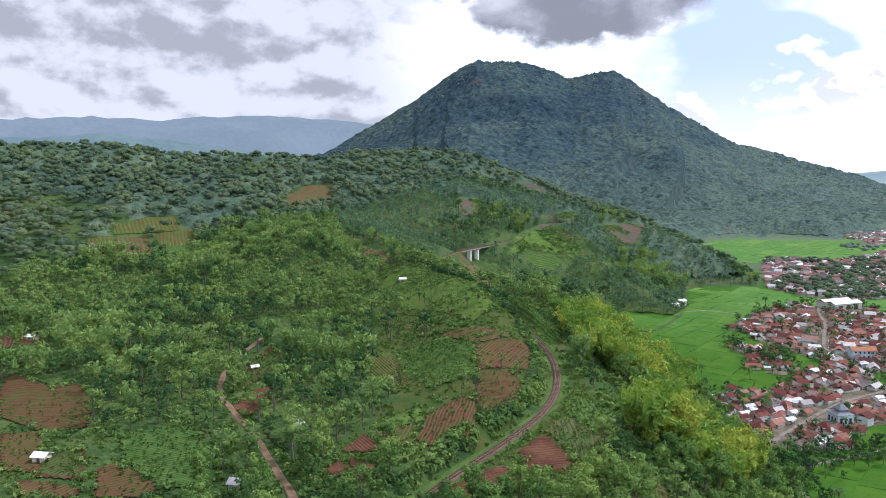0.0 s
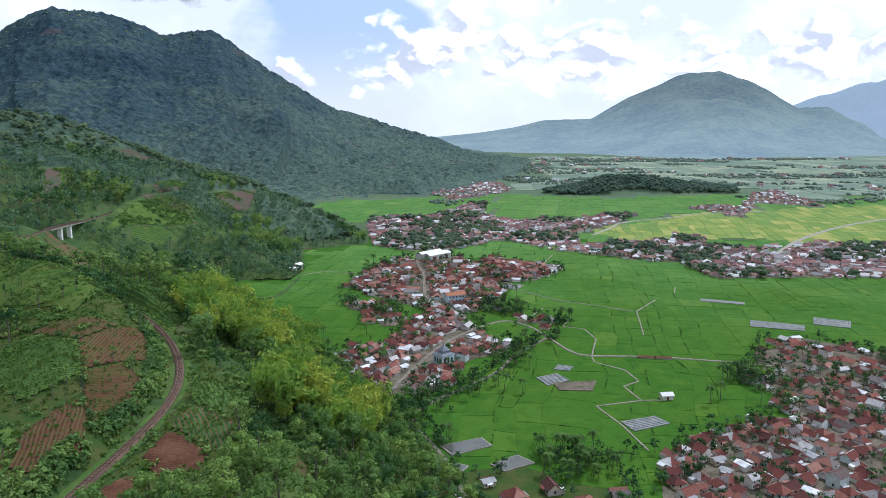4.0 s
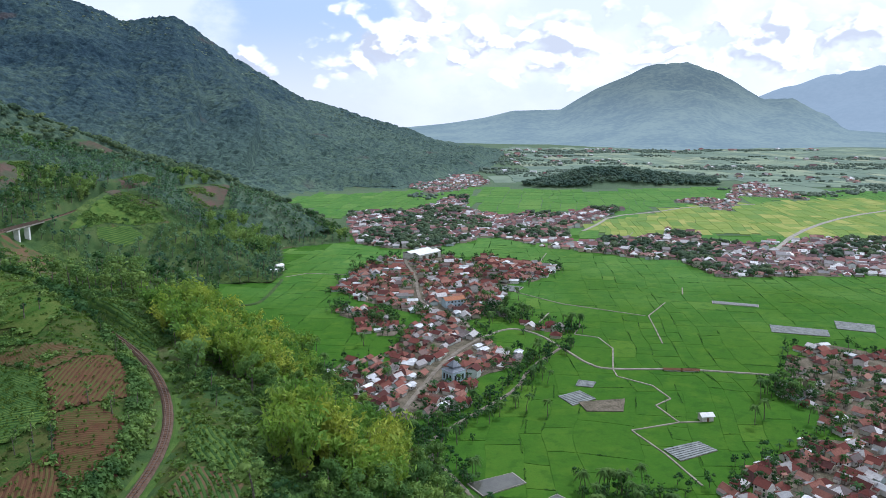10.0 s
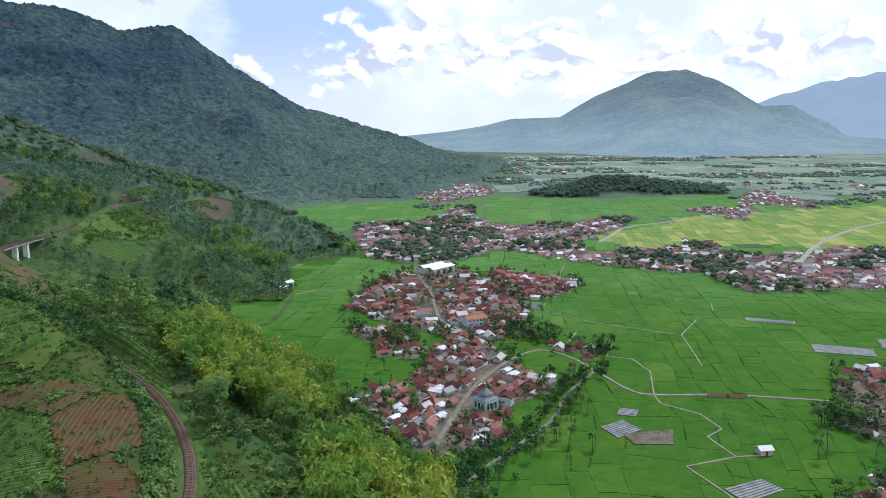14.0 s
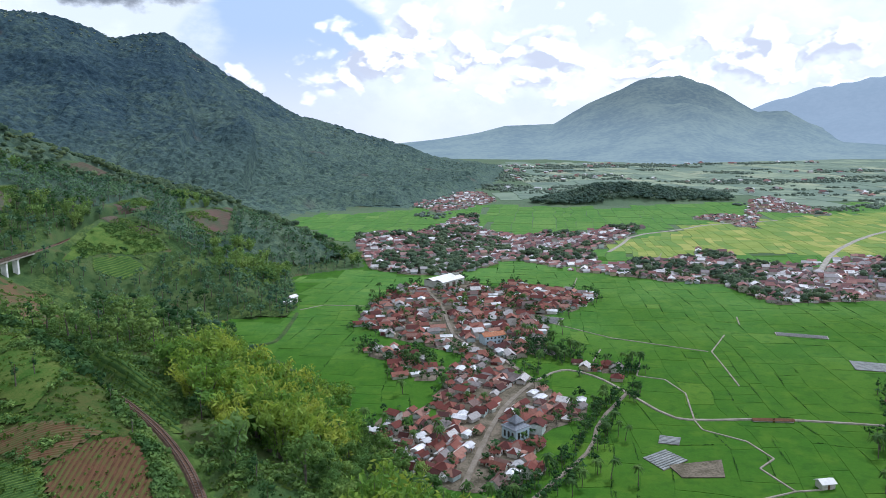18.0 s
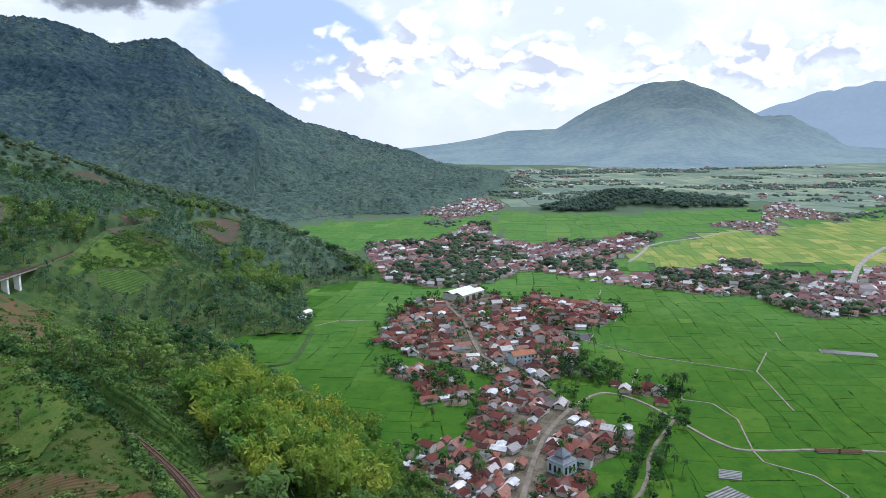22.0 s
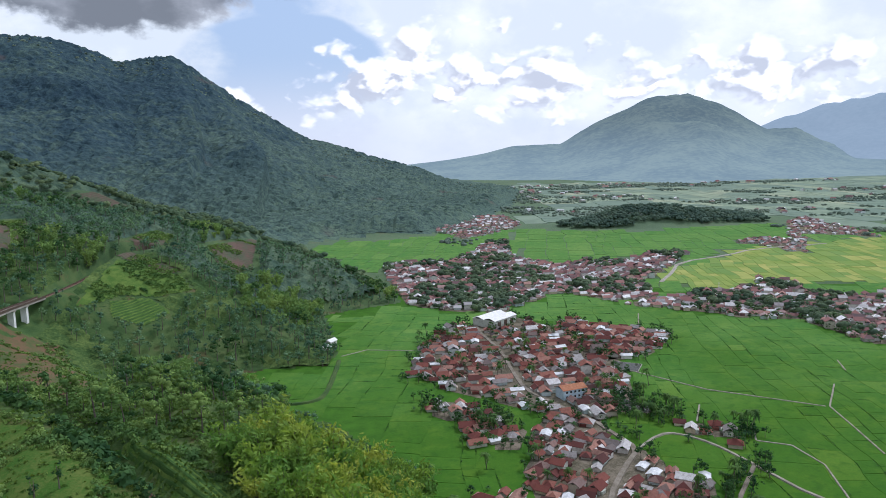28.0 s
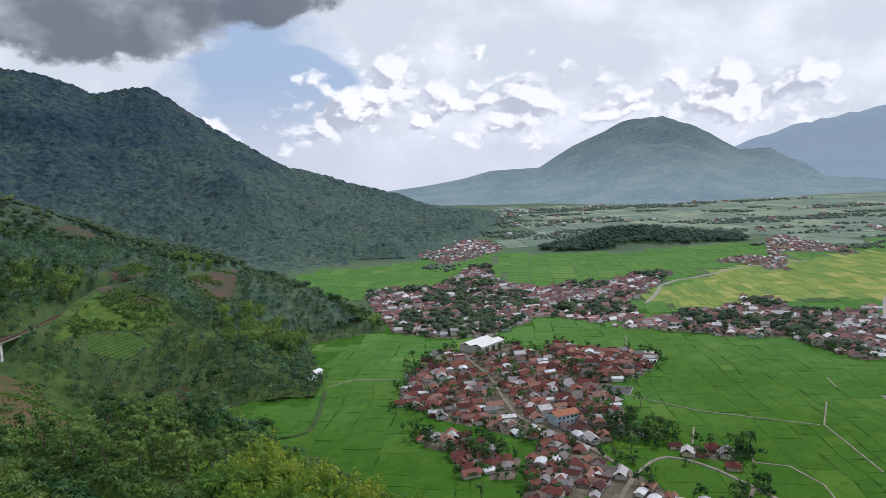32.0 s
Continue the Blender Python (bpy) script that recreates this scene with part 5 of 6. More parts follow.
# ---------------------------------------------------------------- trees
GRASSY = leaf_mat("grass_mat", (0.055, 0.125, 0.026), (0.100, 0.185, 0.040), (0.170, 0.230, 0.055), 6.0)
FARBAMBOO = leaf_mat("far_bamboo_mat", (0.120, 0.225, 0.080), (0.200, 0.330, 0.106), (0.310, 0.420, 0.130), 14.0)
FIELD_POLYS = [f[0] for f in FIELDS]
WIDE_POLYS = [grown(f[0], 3.0 if f[0][0][1] < 340 else 13.0 if f[2] is None else 8.0) for f in FIELDS]
WIDE_POLYS += [[(-300, 448), (-264, 478), (-222, 455), (-165, 345), (-190, 318), (-215, 330), (-262, 385), (-285, 420)], [(-212, 42), (-188, 46), (-128, 36), (-97, 32), (-92, 5), (-140, -15), (-185, 5)],
               [(-45, 62), (-45, 112), (-36, 116), (-20, 104), (-16, 70)]]
HUTS = [(-151, 18), (-112, 80), (-88, 35), (-82, 32), (-308, 96), (-172, 116), (-218, 280), (-117, 545), (-119, 533)]


def leaf_quads(rng, centres, n, spread, size, long=1.0, droop=0.0, up=0.9):
    """n leaf sprays round each centre: quads turned all ways, more of them facing up."""
    c = np.repeat(np.asarray(centres, float), n, 0)
    m = len(c)
    d = rng.normal(size=(m, 3))
    d /= np.linalg.norm(d, axis=1)[:, None]
    p = c + d * np.asarray(spread) * rng.uniform(0.55, 1.0, (m, 1))
    nrm = d * 1.1 + rng.normal(size=(m, 3)) * 0.38 + (0, 0, up * 0.6)
    nrm /= np.linalg.norm(nrm, axis=1)[:, None]
    a = np.cross(nrm, rng.normal(size=(m, 3)))
    a /= np.linalg.norm(a, axis=1)[:, None]
    if droop:
        a = a * (1 - droop) + np.array((0, 0, -1.0)) * droop
        a /= np.linalg.norm(a, axis=1)[:, None]
        nrm = np.cross(a, rng.normal(size=(m, 3)))
        nrm /= np.linalg.norm(nrm, axis=1)[:, None]
    b = np.cross(nrm, a)
    s = size * rng.uniform(0.6, 1.3, (m, 1))
    a, b = a * s * long, b * s
    v = np.stack([p - a * 0.9, p + b * 0.55, p + a, p - b * 0.55], 1).reshape(-1, 3)
    return v, np.arange(4 * m).reshape(m, 4)


def crown_centres(rng, h, r, k, low=0.42):
    """Places of k clumps in an uneven crown."""
    z = rng.uniform(low, 0.95, k)
    w = np.sin(np.clip((z - low) / (1 - low), 0.05, 1) * 2.6 + 0.45) * r * rng.uniform(0.35, 0.9, k)
    a = rng.uniform(0, math.tau, k)
    return np.stack([w * np.cos(a), w * np.sin(a), z * h], 1)


def trunk_geo(rng, h, r0, limbs):
    lean = rng.normal(size=2) * 0.04 * h
    go = Geo().tube([(0, 0, -1), (lean[0] * 0.4, lean[1] * 0.4, h * 0.35), (lean[0], lean[1], h * 0.75)], [r0 * 1.25, r0 * 0.8, r0 * 0.3], 6)
    for c in limbs:
        z0 = h * rng.uniform(0.3, 0.5)
        go.tube([(lean[0] * 0.5, lean[1] * 0.5, z0), (c[0] * 0.5, c[1] * 0.5, (z0 + c[2]) / 2), tuple(c)], [r0 * 0.45, r0 * 0.3, r0 * 0.12], 4)
    return go


def lumps(rng, centres, wide, tall, sides=6, elev=(-38, 8, 46, 78)):
    """Dense uneven heaps of leaves round the centres, each a closed dome of its own."""
    vs, fs, n = [], [], 0
    e = np.radians(elev)
    for c in centres:
        q = rng.uniform(0.78, 1.2)
        a = rng.uniform(0, math.tau) + np.arange(sides) / sides * math.tau
        for k in e:
            r = rng.uniform(0.8, 1.2, sides) * wide * q
            vs.append(np.column_stack([c[0] + np.cos(a) * np.cos(k) * r, c[1] + np.sin(a) * np.cos(k) * r, c[2] + np.full(sides, math.sin(k)) * tall * q * rng.uniform(0.85, 1.15, sides)]))
        for i in range(len(e) - 1):
            for k in range(sides):
                fs.append((n + i * sides + k, n + i * sides + (k + 1) % sides, n + (i + 1) * sides + (k + 1) % sides, n + (i + 1) * sides + k))
        top = n + (len(e) - 1) * sides
        for k in range(1, sides - 2, 2):
            fs.append((top, top + k, top + k + 1, top + k + 2))
        n += len(e) * sides
    return np.concatenate(vs), np.array(fs)


def merge(a, b):
    return np.concatenate([a[0], b[0]]), np.concatenate([a[1], b[1] + len(a[0])])


def broadleaf(seed, h, r, clumps, n, size):
    rng = np.random.default_rng(seed)
    c = crown_centres(rng, h, r, clumps)
    mass = lumps(rng, c[:max(3, clumps // 3)] * (0.8, 0.8, 0.94), r * 0.30, r * 0.17, 5, (-30, 20, 66))
    return trunk_geo(rng, h, 0.022 * h, c[:4 if clumps > 18 else 1]).arrays(), merge(mass, leaf_quads(rng, c, n, (r * 0.36, r * 0.36, r * 0.27), size))


def bamboo(seed, h, r, culms, n, size):
    rng = np.random.default_rng(seed)
    stems, cs = Geo(), []
    for _ in range(culms):
        a, out = rng.uniform(0, math.tau), rng.uniform(0.2, 1.0) * r
        hh = h * rng.uniform(0.75, 1.05)
        pts = [(math.cos(a) * out * f ** 2.2 + math.cos(a) * 0.8, math.sin(a) * out * f ** 2.2 + math.sin(a) * 0.8, hh * (f - 0.13 * f ** 4)) for f in (0, 0.4, 0.7, 0.88, 1.0)]
        stems.tube(pts, [0.09, 0.08, 0.06, 0.04, 0.02], 4)
        cs += [tuple(np.array(pts[i]) * (1 - q) + np.array(pts[i + 1]) * q) for i, q in ((0, 0.6), (1, 0.0), (1, 0.5), (2, 0.0), (2, 0.6), (3, 0.2), (3, 1.0))]
    return stems.arrays(), leaf_quads(rng, cs, n, (1.3, 1.3, 1.1), size, 1.6, 0.35, 1.0)


def palm(seed, h, fronds=22):
    rng = np.random.default_rng(seed)
    bend = rng.normal(size=2) * 0.09 * h
    go = Geo().tube([(0, 0, -0.5), (bend[0] * 0.3, bend[1] * 0.3, h * 0.5), (bend[0], bend[1], h)], [0.28, 0.2, 0.15], 6)
    lv, lf, n = [], [], 0
    for k in range(fronds):
        a = k / fronds * math.tau + rng.uniform(-0.2, 0.2)
        up, ln = rng.uniform(-0.3, 0.85), rng.uniform(3.0, 4.4)
        c, s = math.cos(a), math.sin(a)
        for q in range(4):
            f0, f1 = q / 4, (q + 1) / 4
            pts = []
            for f, wd in ((f0, 0.75 * (1 - f0 * 0.7)), (f1, 0.75 * (1 - f1 * 0.8))):
                x, z = ln * f, h + ln * (up * f - 0.95 * f * f)
                for e in (-1, 0, 1):
                    pts.append((bend[0] + c * x - s * e * wd, bend[1] + s * x + c * e * wd, z - abs(e) * 0.35 * wd))
            lv += pts
            lf += [(n, n + 1, n + 4, n + 3), (n + 1, n + 2, n + 5, n + 4)]
            n += 6
    return go.arrays(), (np.array(lv), np.array(lf))


def banana(seed):
    rng = np.random.default_rng(seed)
    go = Geo().tube([(0, 0, -0.3), (0, 0, 2.4)], [0.2, 0.12], 5)
    lv, lf, n = [], [], 0
    for k in range(8):
        a, up = k * 0.79 + rng.uniform(-0.2, 0.2), rng.uniform(0.5, 1.1)
        c, s = math.cos(a), math.sin(a)
        for q in range(3):
            for f in (q / 3, (q + 1) / 3):
                x, z, wd = 2.3 * f, 2.3 + 2.3 * (up * f - 0.95 * f * f), 0.42 * math.sin(0.35 + 2.5 * f)
                lv += [(c * x - s * wd, s * x + c * wd, z), (c * x + s * wd, s * x - c * wd, z)]
            lf.append((n, n + 1, n + 3, n + 2))
            n += 4
    return go.arrays(), (np.array(lv), np.array(lf))


def tree_thing(name, geo, leaf_mat_, stem, leaf, label, category, group):
    root = tagged(new(name), label, category, group)
    tagged(link(stem, *geo[0], BARK, root), kind="stuff" if stem == "stem" else "")
    tagged(link(leaf, *geo[1], leaf_mat_, root, True), kind="stuff")
    return root


def plant(protos_, spots, rng, lo, hi):
    """Set copies of the given things on the land at spots."""
    for k, (x, y) in enumerate(spots):
        m = pose(x, y, float(height(x, y)) - 0.1, 0, 0, rng.uniform(0, 360))
        if k < len(protos_):
            ob = protos_[k]
            ob.matrix_basis = m
        else:
            ob = copy_thing(protos_[k % len(protos_)], m)
        q = rng.uniform(lo, hi)
        ob.scale = (q, q, q * rng.uniform(0.9, 1.15))


def scatter(name, kinds, x, y, z, rng, lo, hi, mat, label, category):
    """One mesh of many plants: every kind's leaves and stems turned and sized at random."""
    n = len(x)
    pick, turn, size = rng.integers(0, len(kinds), n), rng.uniform(0, math.tau, n), rng.uniform(lo, hi, n)
    vs, fs, ms, off = [], [], [], 0
    for k, (stem, leaf) in enumerate(kinds):
        ids = np.where(pick == k)[0]
        if not len(ids):
            continue
        for which, geo in ((1, stem), (0, leaf)):
            if geo is None:
                continue
            v, f = geo
            c, s, q = np.cos(turn[ids])[:, None], np.sin(turn[ids])[:, None], size[ids][:, None]
            vx = (v[:, 0] * c - v[:, 1] * s) * q + x[ids][:, None]
            vy = (v[:, 0] * s + v[:, 1] * c) * q + y[ids][:, None]
            vz = v[:, 2] * q + z[ids][:, None]
            vs.append(np.stack([vx, vy, vz], -1).reshape(-1, 3))
            fs.append((f[None] + (np.arange(len(ids)) * len(v))[:, None, None]).reshape(-1, 4) + off)
            ms.append(np.full(len(fs[-1]), which))
            off += len(vs[-1])
    ob = link(name, np.concatenate(vs), np.concatenate(fs), mat, None, True)
    ob.data.materials.append(BARK)
    ob.data.polygons.foreach_set("material_index", np.concatenate(ms).astype(np.int32))
    return tagged(ob, label, category, kind="stuff")


def free_land(x, y, rail_gap=8.0):
    return (~in_any(x, y, WIDE_POLYS)) & (along(x, y, rail_p)[0] > np.where(np.asarray(y) > 285, 4.5, rail_gap)) & clear_of(x, y, [DIRT_TRACK], 4.0) & clear_of(x, y, [[h, (h[0] + 0.1, h[1])] for h in HUTS], 7.0)


def below_line(x, y):
    """True on the valley side of the railway."""
    d, _ = along(x, y, FOOT)
    rd = along(x, y, rail_p)[0]
    return inside(x, y, UPLAND) & (d + rd < 105) & (x > -190) & (y > 60) & (y < 420)


trng = np.random.default_rng(11)
prng = random.Random(5)
N = 30000
sx, sy = trng.uniform(-420, 80, N), trng.uniform(-10, 720, N)
land = inside(sx, sy, UPLAND)
dfoot = along(sx, sy, FOOT)[0]
ok = free_land(sx, sy) & land & (~in_any(sx, sy, [CLEARED, BELOW]) | (trng.random(N) < 0.03))
clump = wave(sx, sy, 55, 3)


def thin(x, y, gap):
    """Indices of points kept at least gap apart."""
    seen, keep = {}, []
    for i, (a, b) in enumerate(zip(x, y)):
        c = (int(a // gap), int(b // gap))
        if all(math.hypot(a - x[j], b - y[j]) >= gap for ii in (-1, 0, 1) for jj in (-1, 0, 1) for j in seen.get((c[0] + ii, c[1] + jj), ())):
            seen.setdefault(c, []).append(i)
            keep.append(i)
    return np.array(keep)


ok &= ~((dfoot < 24) & (sx > -200) & (sx < -60) & (sy > 335) & (sy < 470))
BAMBOO_AT = [[(-104, 245), (-98, 290), (-92, 350), (-60, 338), (-42, 300), (-34, 250), (-40, 212), (-62, 202), (-84, 222)], [(-24, 138), (-22, 192), (-8, 220), (10, 192), (8, 138), (-15, 124)]]
slope = below_line(sx, sy) & ok & (along(sx, sy, rail_p)[0] > 14)
# bamboo groves on the slope under the railway
bi = np.where(slope & (dfoot > 2) & ((dfoot < 64) & (sy > 60) | in_any(sx, sy, BAMBOO_AT)))[0]
bi = bi[thin(sx[bi], sy[bi], 5.6)]
grove = bi[in_any(sx[bi], sy[bi], BAMBOO_AT)]
other = np.setdiff1d(bi, grove)
BAM = [bamboo(40 + k, 14, 5.2, 26, 5, 0.55) for k in range(4)]
BRD = [broadleaf(60 + k, 12 + 1.5 * (k % 3), 4.4 + 0.5 * (k % 3), 22, 30, 0.48) for k in range(6)]
bam = [tree_thing("bamboo_clump", b, BAMBOO, "stem", "foliage", "arching yellow-green bamboo clump on the slope above the village", "bamboo", "bamboo grove") for b in BAM]
plant(bam, list(zip(sx[grove], sy[grove]))[:260], prng, 0.95, 1.35)
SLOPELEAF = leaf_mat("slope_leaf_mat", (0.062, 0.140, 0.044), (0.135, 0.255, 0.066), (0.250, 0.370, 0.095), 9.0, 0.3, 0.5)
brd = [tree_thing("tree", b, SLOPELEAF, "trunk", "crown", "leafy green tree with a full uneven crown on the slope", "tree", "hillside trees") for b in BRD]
spots = list(zip(sx[other], sy[other]))
# trees beside the near fields and the track
open_ = (along(sx, sy, rail_p)[0] < 34) & (sy > 110) & (sy < 285) & (clump < 0.35)
fi = np.where(ok & ~slope & ~open_ & (sy < 330) & (sx > -230) & (clump > -0.2))[0]
fi = fi[thin(sx[fi], sy[fi], 6.5)]
fi = fi[np.argsort(np.hypot(sx[fi] - 20, sy[fi] + 40))]
spots += list(zip(sx[fi], sy[fi]))
plant(brd, spots[:280], prng, 0.55, 1.0)

# the rest of the hill forest, joined
MED = [broadleaf(80 + k, 11 + k, 4.0 + 0.4 * k, 12, 10, 0.66) for k in range(5)]
NEARMED = [broadleaf(84 + k, 11 + k, 4.0 + 0.4 * k, 15, 13, 0.54) for k in range(4)]
MEDBAM = [(bamboo(90 + k, 14, 4.6, 3, 1, 0.5)[0], bamboo(190 + k, 14, 4.6, 13, 3, 0.74)[1]) for k in range(3)]
rest = np.array(spots[280:]) if len(spots) > 280 else np.zeros((0, 2))
wi = np.where(ok & ~slope & ((sy >= 330) | (sx <= -230)) & (clump > -0.75))[0]
wi = wi[thin(sx[wi], sy[wi], 5.4)]
fx, fy = np.concatenate([rest[:, 0], sx[wi]]), np.concatenate([rest[:, 1], sy[wi]])
tone = 0.8 * wave(fx + 300, fy, 70, 2) + trng.normal(0, 0.13, len(fx)) - 0.14 * (fy > 440) + 0.55 * inside(fx, fy, [(-205, 590), (-180, 660), (-138, 645), (-136, 560), (-178, 556)])
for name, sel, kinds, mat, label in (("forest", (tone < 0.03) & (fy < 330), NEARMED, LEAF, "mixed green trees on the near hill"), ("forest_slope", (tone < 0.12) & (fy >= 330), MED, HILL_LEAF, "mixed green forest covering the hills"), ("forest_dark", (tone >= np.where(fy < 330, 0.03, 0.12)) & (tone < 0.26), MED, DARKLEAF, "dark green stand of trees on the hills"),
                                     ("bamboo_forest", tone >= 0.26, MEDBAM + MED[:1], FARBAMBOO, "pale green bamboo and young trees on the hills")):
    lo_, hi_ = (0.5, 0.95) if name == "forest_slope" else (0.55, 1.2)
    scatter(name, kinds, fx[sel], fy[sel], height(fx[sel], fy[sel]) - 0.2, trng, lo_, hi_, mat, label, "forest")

# woods behind the starting point
bx0, by0 = trng.uniform(-230, 72, 260), trng.uniform(-190, -8, 260)
sel = free_land(bx0, by0) & (wave(bx0, by0, 60, 2) > -0.3)
scatter("forest_south", MED, bx0[sel], by0[sel], height(bx0[sel], by0[sel]) - 0.2, trng, 0.6, 1.1, LEAF, "mixed green trees on the near hill", "forest")

# farther hills and the mountain: crowns seen as small clumps
CLUMP = []
for k in range(5):
    r_ = np.random.default_rng(120 + k)
    heads = [(0, 0, 4), (2.2, 1, 4.8), (-1.8, 1.6, 4.4)]
    CLUMP.append((None, merge(lumps(r_, heads[:2], 2.5, 1.5, 5, (-30, 20, 66)), leaf_quads(r_, heads, 6, (2.9, 2.9, 2.0), 1.0, up=1.0))))
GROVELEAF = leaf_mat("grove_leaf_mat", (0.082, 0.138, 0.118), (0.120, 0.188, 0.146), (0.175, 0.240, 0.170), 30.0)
# the next two greens are paled, distance haze being painted into them
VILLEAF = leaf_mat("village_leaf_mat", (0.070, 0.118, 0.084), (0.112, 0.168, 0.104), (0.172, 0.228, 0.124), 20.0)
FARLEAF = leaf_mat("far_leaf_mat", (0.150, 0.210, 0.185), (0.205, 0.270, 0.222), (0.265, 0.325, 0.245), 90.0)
N = 90000
mx, my = trng.uniform(-2000, 180, N), trng.uniform(-100, 2200, N)
mh = height(mx, my)
sel = inside(mx, my, UPLAND) & (mh > 2) & ((my > 715) | (mx < -415)) & (np.hypot(mx - 20, my + 20) < 2700) & ~in_any(mx, my, FIELD_POLYS)
face = along(mx, my, PEAK)[0]
sel &= (my < 1300) | (mx * 0.45 + my < 1640 + 40) | (face < 900)
near_w = np.hypot(mx, my) < 1250
sel &= np.where(near_w, wave(mx, my, 90, 3) > -0.7, wave(mx, my, 160, 3) > -0.6)
ids = np.where(sel)[0]
dist_all = np.hypot(mx, my)
dist = dist_all[ids]
a_ = ids[(dist < 1250) & (mx[ids] > -900) & (my[ids] < 880)][:7000]
# green of the western hills, its blue lifted as painted haze
WESTLEAF = leaf_mat("west_leaf_mat", (0.066, 0.116, 0.082), (0.108, 0.170, 0.096), (0.190, 0.245, 0.115), 22.0)
scatter("hill_forest", CLUMP, mx[a_], my[a_], mh[a_] + 1.5, trng, 0.6, 1.5, WESTLEAF, "continuous forest on the far hills", "forest")
crest_ = np.where(sel & (dist_all > 1250) & (face < 120))[0][:1800]
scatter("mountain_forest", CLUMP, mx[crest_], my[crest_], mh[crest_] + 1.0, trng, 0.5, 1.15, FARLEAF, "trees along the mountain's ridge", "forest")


def canopy(x, y):
    """The roof of the mountain forest: rounded crowns of uneven height over the land."""
    k = np.abs(wave(x, y, 17, 2)) + 0.6 * np.abs(wave(x + 70, y, 9, 1))
    return height(x, y) + 1.0 + 9.0 * (1 - k) * smooth(height(x, y), 3, 14) - 6 * (height(x, y) < 3)


cxs, cys = spaced([(-1700, -1250, 9), (-1250, 190, 5.0)]), spaced([(860, 1700, 5.0), (1700, 2250, 8)])
xx, yy = np.meshgrid(cxs, cys, indexing="ij")
zz = canopy(xx, yy)
i, j = np.meshgrid(np.arange(len(cxs) - 1), np.arange(len(cys) - 1), indexing="ij")
keep = (inside(xx[:-1, :-1], yy[:-1, :-1], UPLAND) & (zz[:-1, :-1] > 3.5)).ravel()
a = (i * len(cys) + j).ravel()[keep]
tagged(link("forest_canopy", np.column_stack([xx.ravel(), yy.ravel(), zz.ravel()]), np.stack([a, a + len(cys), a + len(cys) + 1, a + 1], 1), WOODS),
       "unbroken green forest canopy on the mountain, haze painted in as blue", "forest", kind="stuff")

# the same on the nearer western hills and the back of the spur
cxs, cys = spaced([(-1150, -420, 5.5), (-420, -95, 4.5)]), spaced([(-20, 560, 5.5), (560, 870, 4.5)])
xx, yy = np.meshgrid(cxs, cys, indexing="ij")
hh_ = height(xx, yy)
k_ = np.abs(wave(xx, yy, 15, 2)) + 0.6 * np.abs(wave(xx + 70, yy, 8, 1))
open_patch = smooth(wave(xx + 40, yy, 80, 3), 0.12, 0.3)
gap_ = np.min([along(xx, yy, f + f[:1])[0] for f in WIDE_POLYS if f[0][0] < -330 or f[0][1] > 560], 0)
rim = np.maximum(smooth(yy, 590, 616), smooth(-xx, 420, 446)) * smooth(along(xx, yy, rail_p)[0], 9, 24)
zz = hh_ - 1.5 + (2.0 + 6.5 * (1 - k_)) * (1 - open_patch) * rim * smooth(gap_, -2, 9) * ~in_any(xx, yy, WIDE_POLYS)
i, j = np.meshgrid(np.arange(len(cxs) - 1), np.arange(len(cys) - 1), indexing="ij")
mx_, my_ = xx[:-1, :-1] + 2.5, yy[:-1, :-1] + 2.5
keep = (inside(mx_, my_, UPLAND) & (hh_[:-1, :-1] > 5) & ((mx_ < -418) | (my_ > 590)) & (along(mx_, my_, rail_p)[0] > 9)).ravel()
a = (i * len(cys) + j).ravel()[keep]
tagged(link("hill_canopy", np.column_stack([xx.ravel(), yy.ravel(), zz.ravel()]), np.stack([a, a + len(cys), a + len(cys) + 1, a + 1], 1), HILL_WOODS),
       "closed green forest canopy on the western hills", "forest", kind="stuff")

# grove hill and tree rows in the valley
N = 60000
vx, vy = trng.uniform(-220, 1900, N), trng.uniform(560, 2450, N)
vh = height(vx, vy)
hill = along(vx, vy, GROVE)[0] < 30 + 12 * wave(vx, vy, 60, 2)
rows_ = (wave(vx, vy, 150, 4) > 0.34) | ((vy > 1150) & (wave(vx * 0.6, vy * 2, 220, 4) > 0.14) & (wave(vx, vy, 50, 2) > -0.1))
sel = (vy > 760) & (~inside(vx, vy, UPLAND) | (vy > 1250) & (vh < 2)) & (hill | (rows_ & (trng.random(N) < np.where(vy > 1050, 0.75, 0.05)))) & clear_of(vx, vy, ROADS, 5)
ids = np.where(sel)[0][:9000]
SPECK = [(None, lumps(np.random.default_rng(125 + k), [(0, 0, 2.2)], 3.8, 2.2, 5, (-30, 20, 66))) for k in range(4)]
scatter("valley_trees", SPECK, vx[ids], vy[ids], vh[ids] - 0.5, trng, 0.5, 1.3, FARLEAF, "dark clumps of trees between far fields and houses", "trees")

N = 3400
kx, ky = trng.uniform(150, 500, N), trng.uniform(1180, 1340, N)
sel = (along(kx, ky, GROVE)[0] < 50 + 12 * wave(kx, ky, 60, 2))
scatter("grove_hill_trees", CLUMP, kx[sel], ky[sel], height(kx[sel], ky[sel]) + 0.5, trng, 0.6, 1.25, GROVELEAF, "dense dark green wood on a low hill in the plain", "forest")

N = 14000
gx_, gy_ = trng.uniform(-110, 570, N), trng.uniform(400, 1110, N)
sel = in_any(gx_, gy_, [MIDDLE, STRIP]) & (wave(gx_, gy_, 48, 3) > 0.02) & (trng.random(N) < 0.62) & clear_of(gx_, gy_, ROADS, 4)
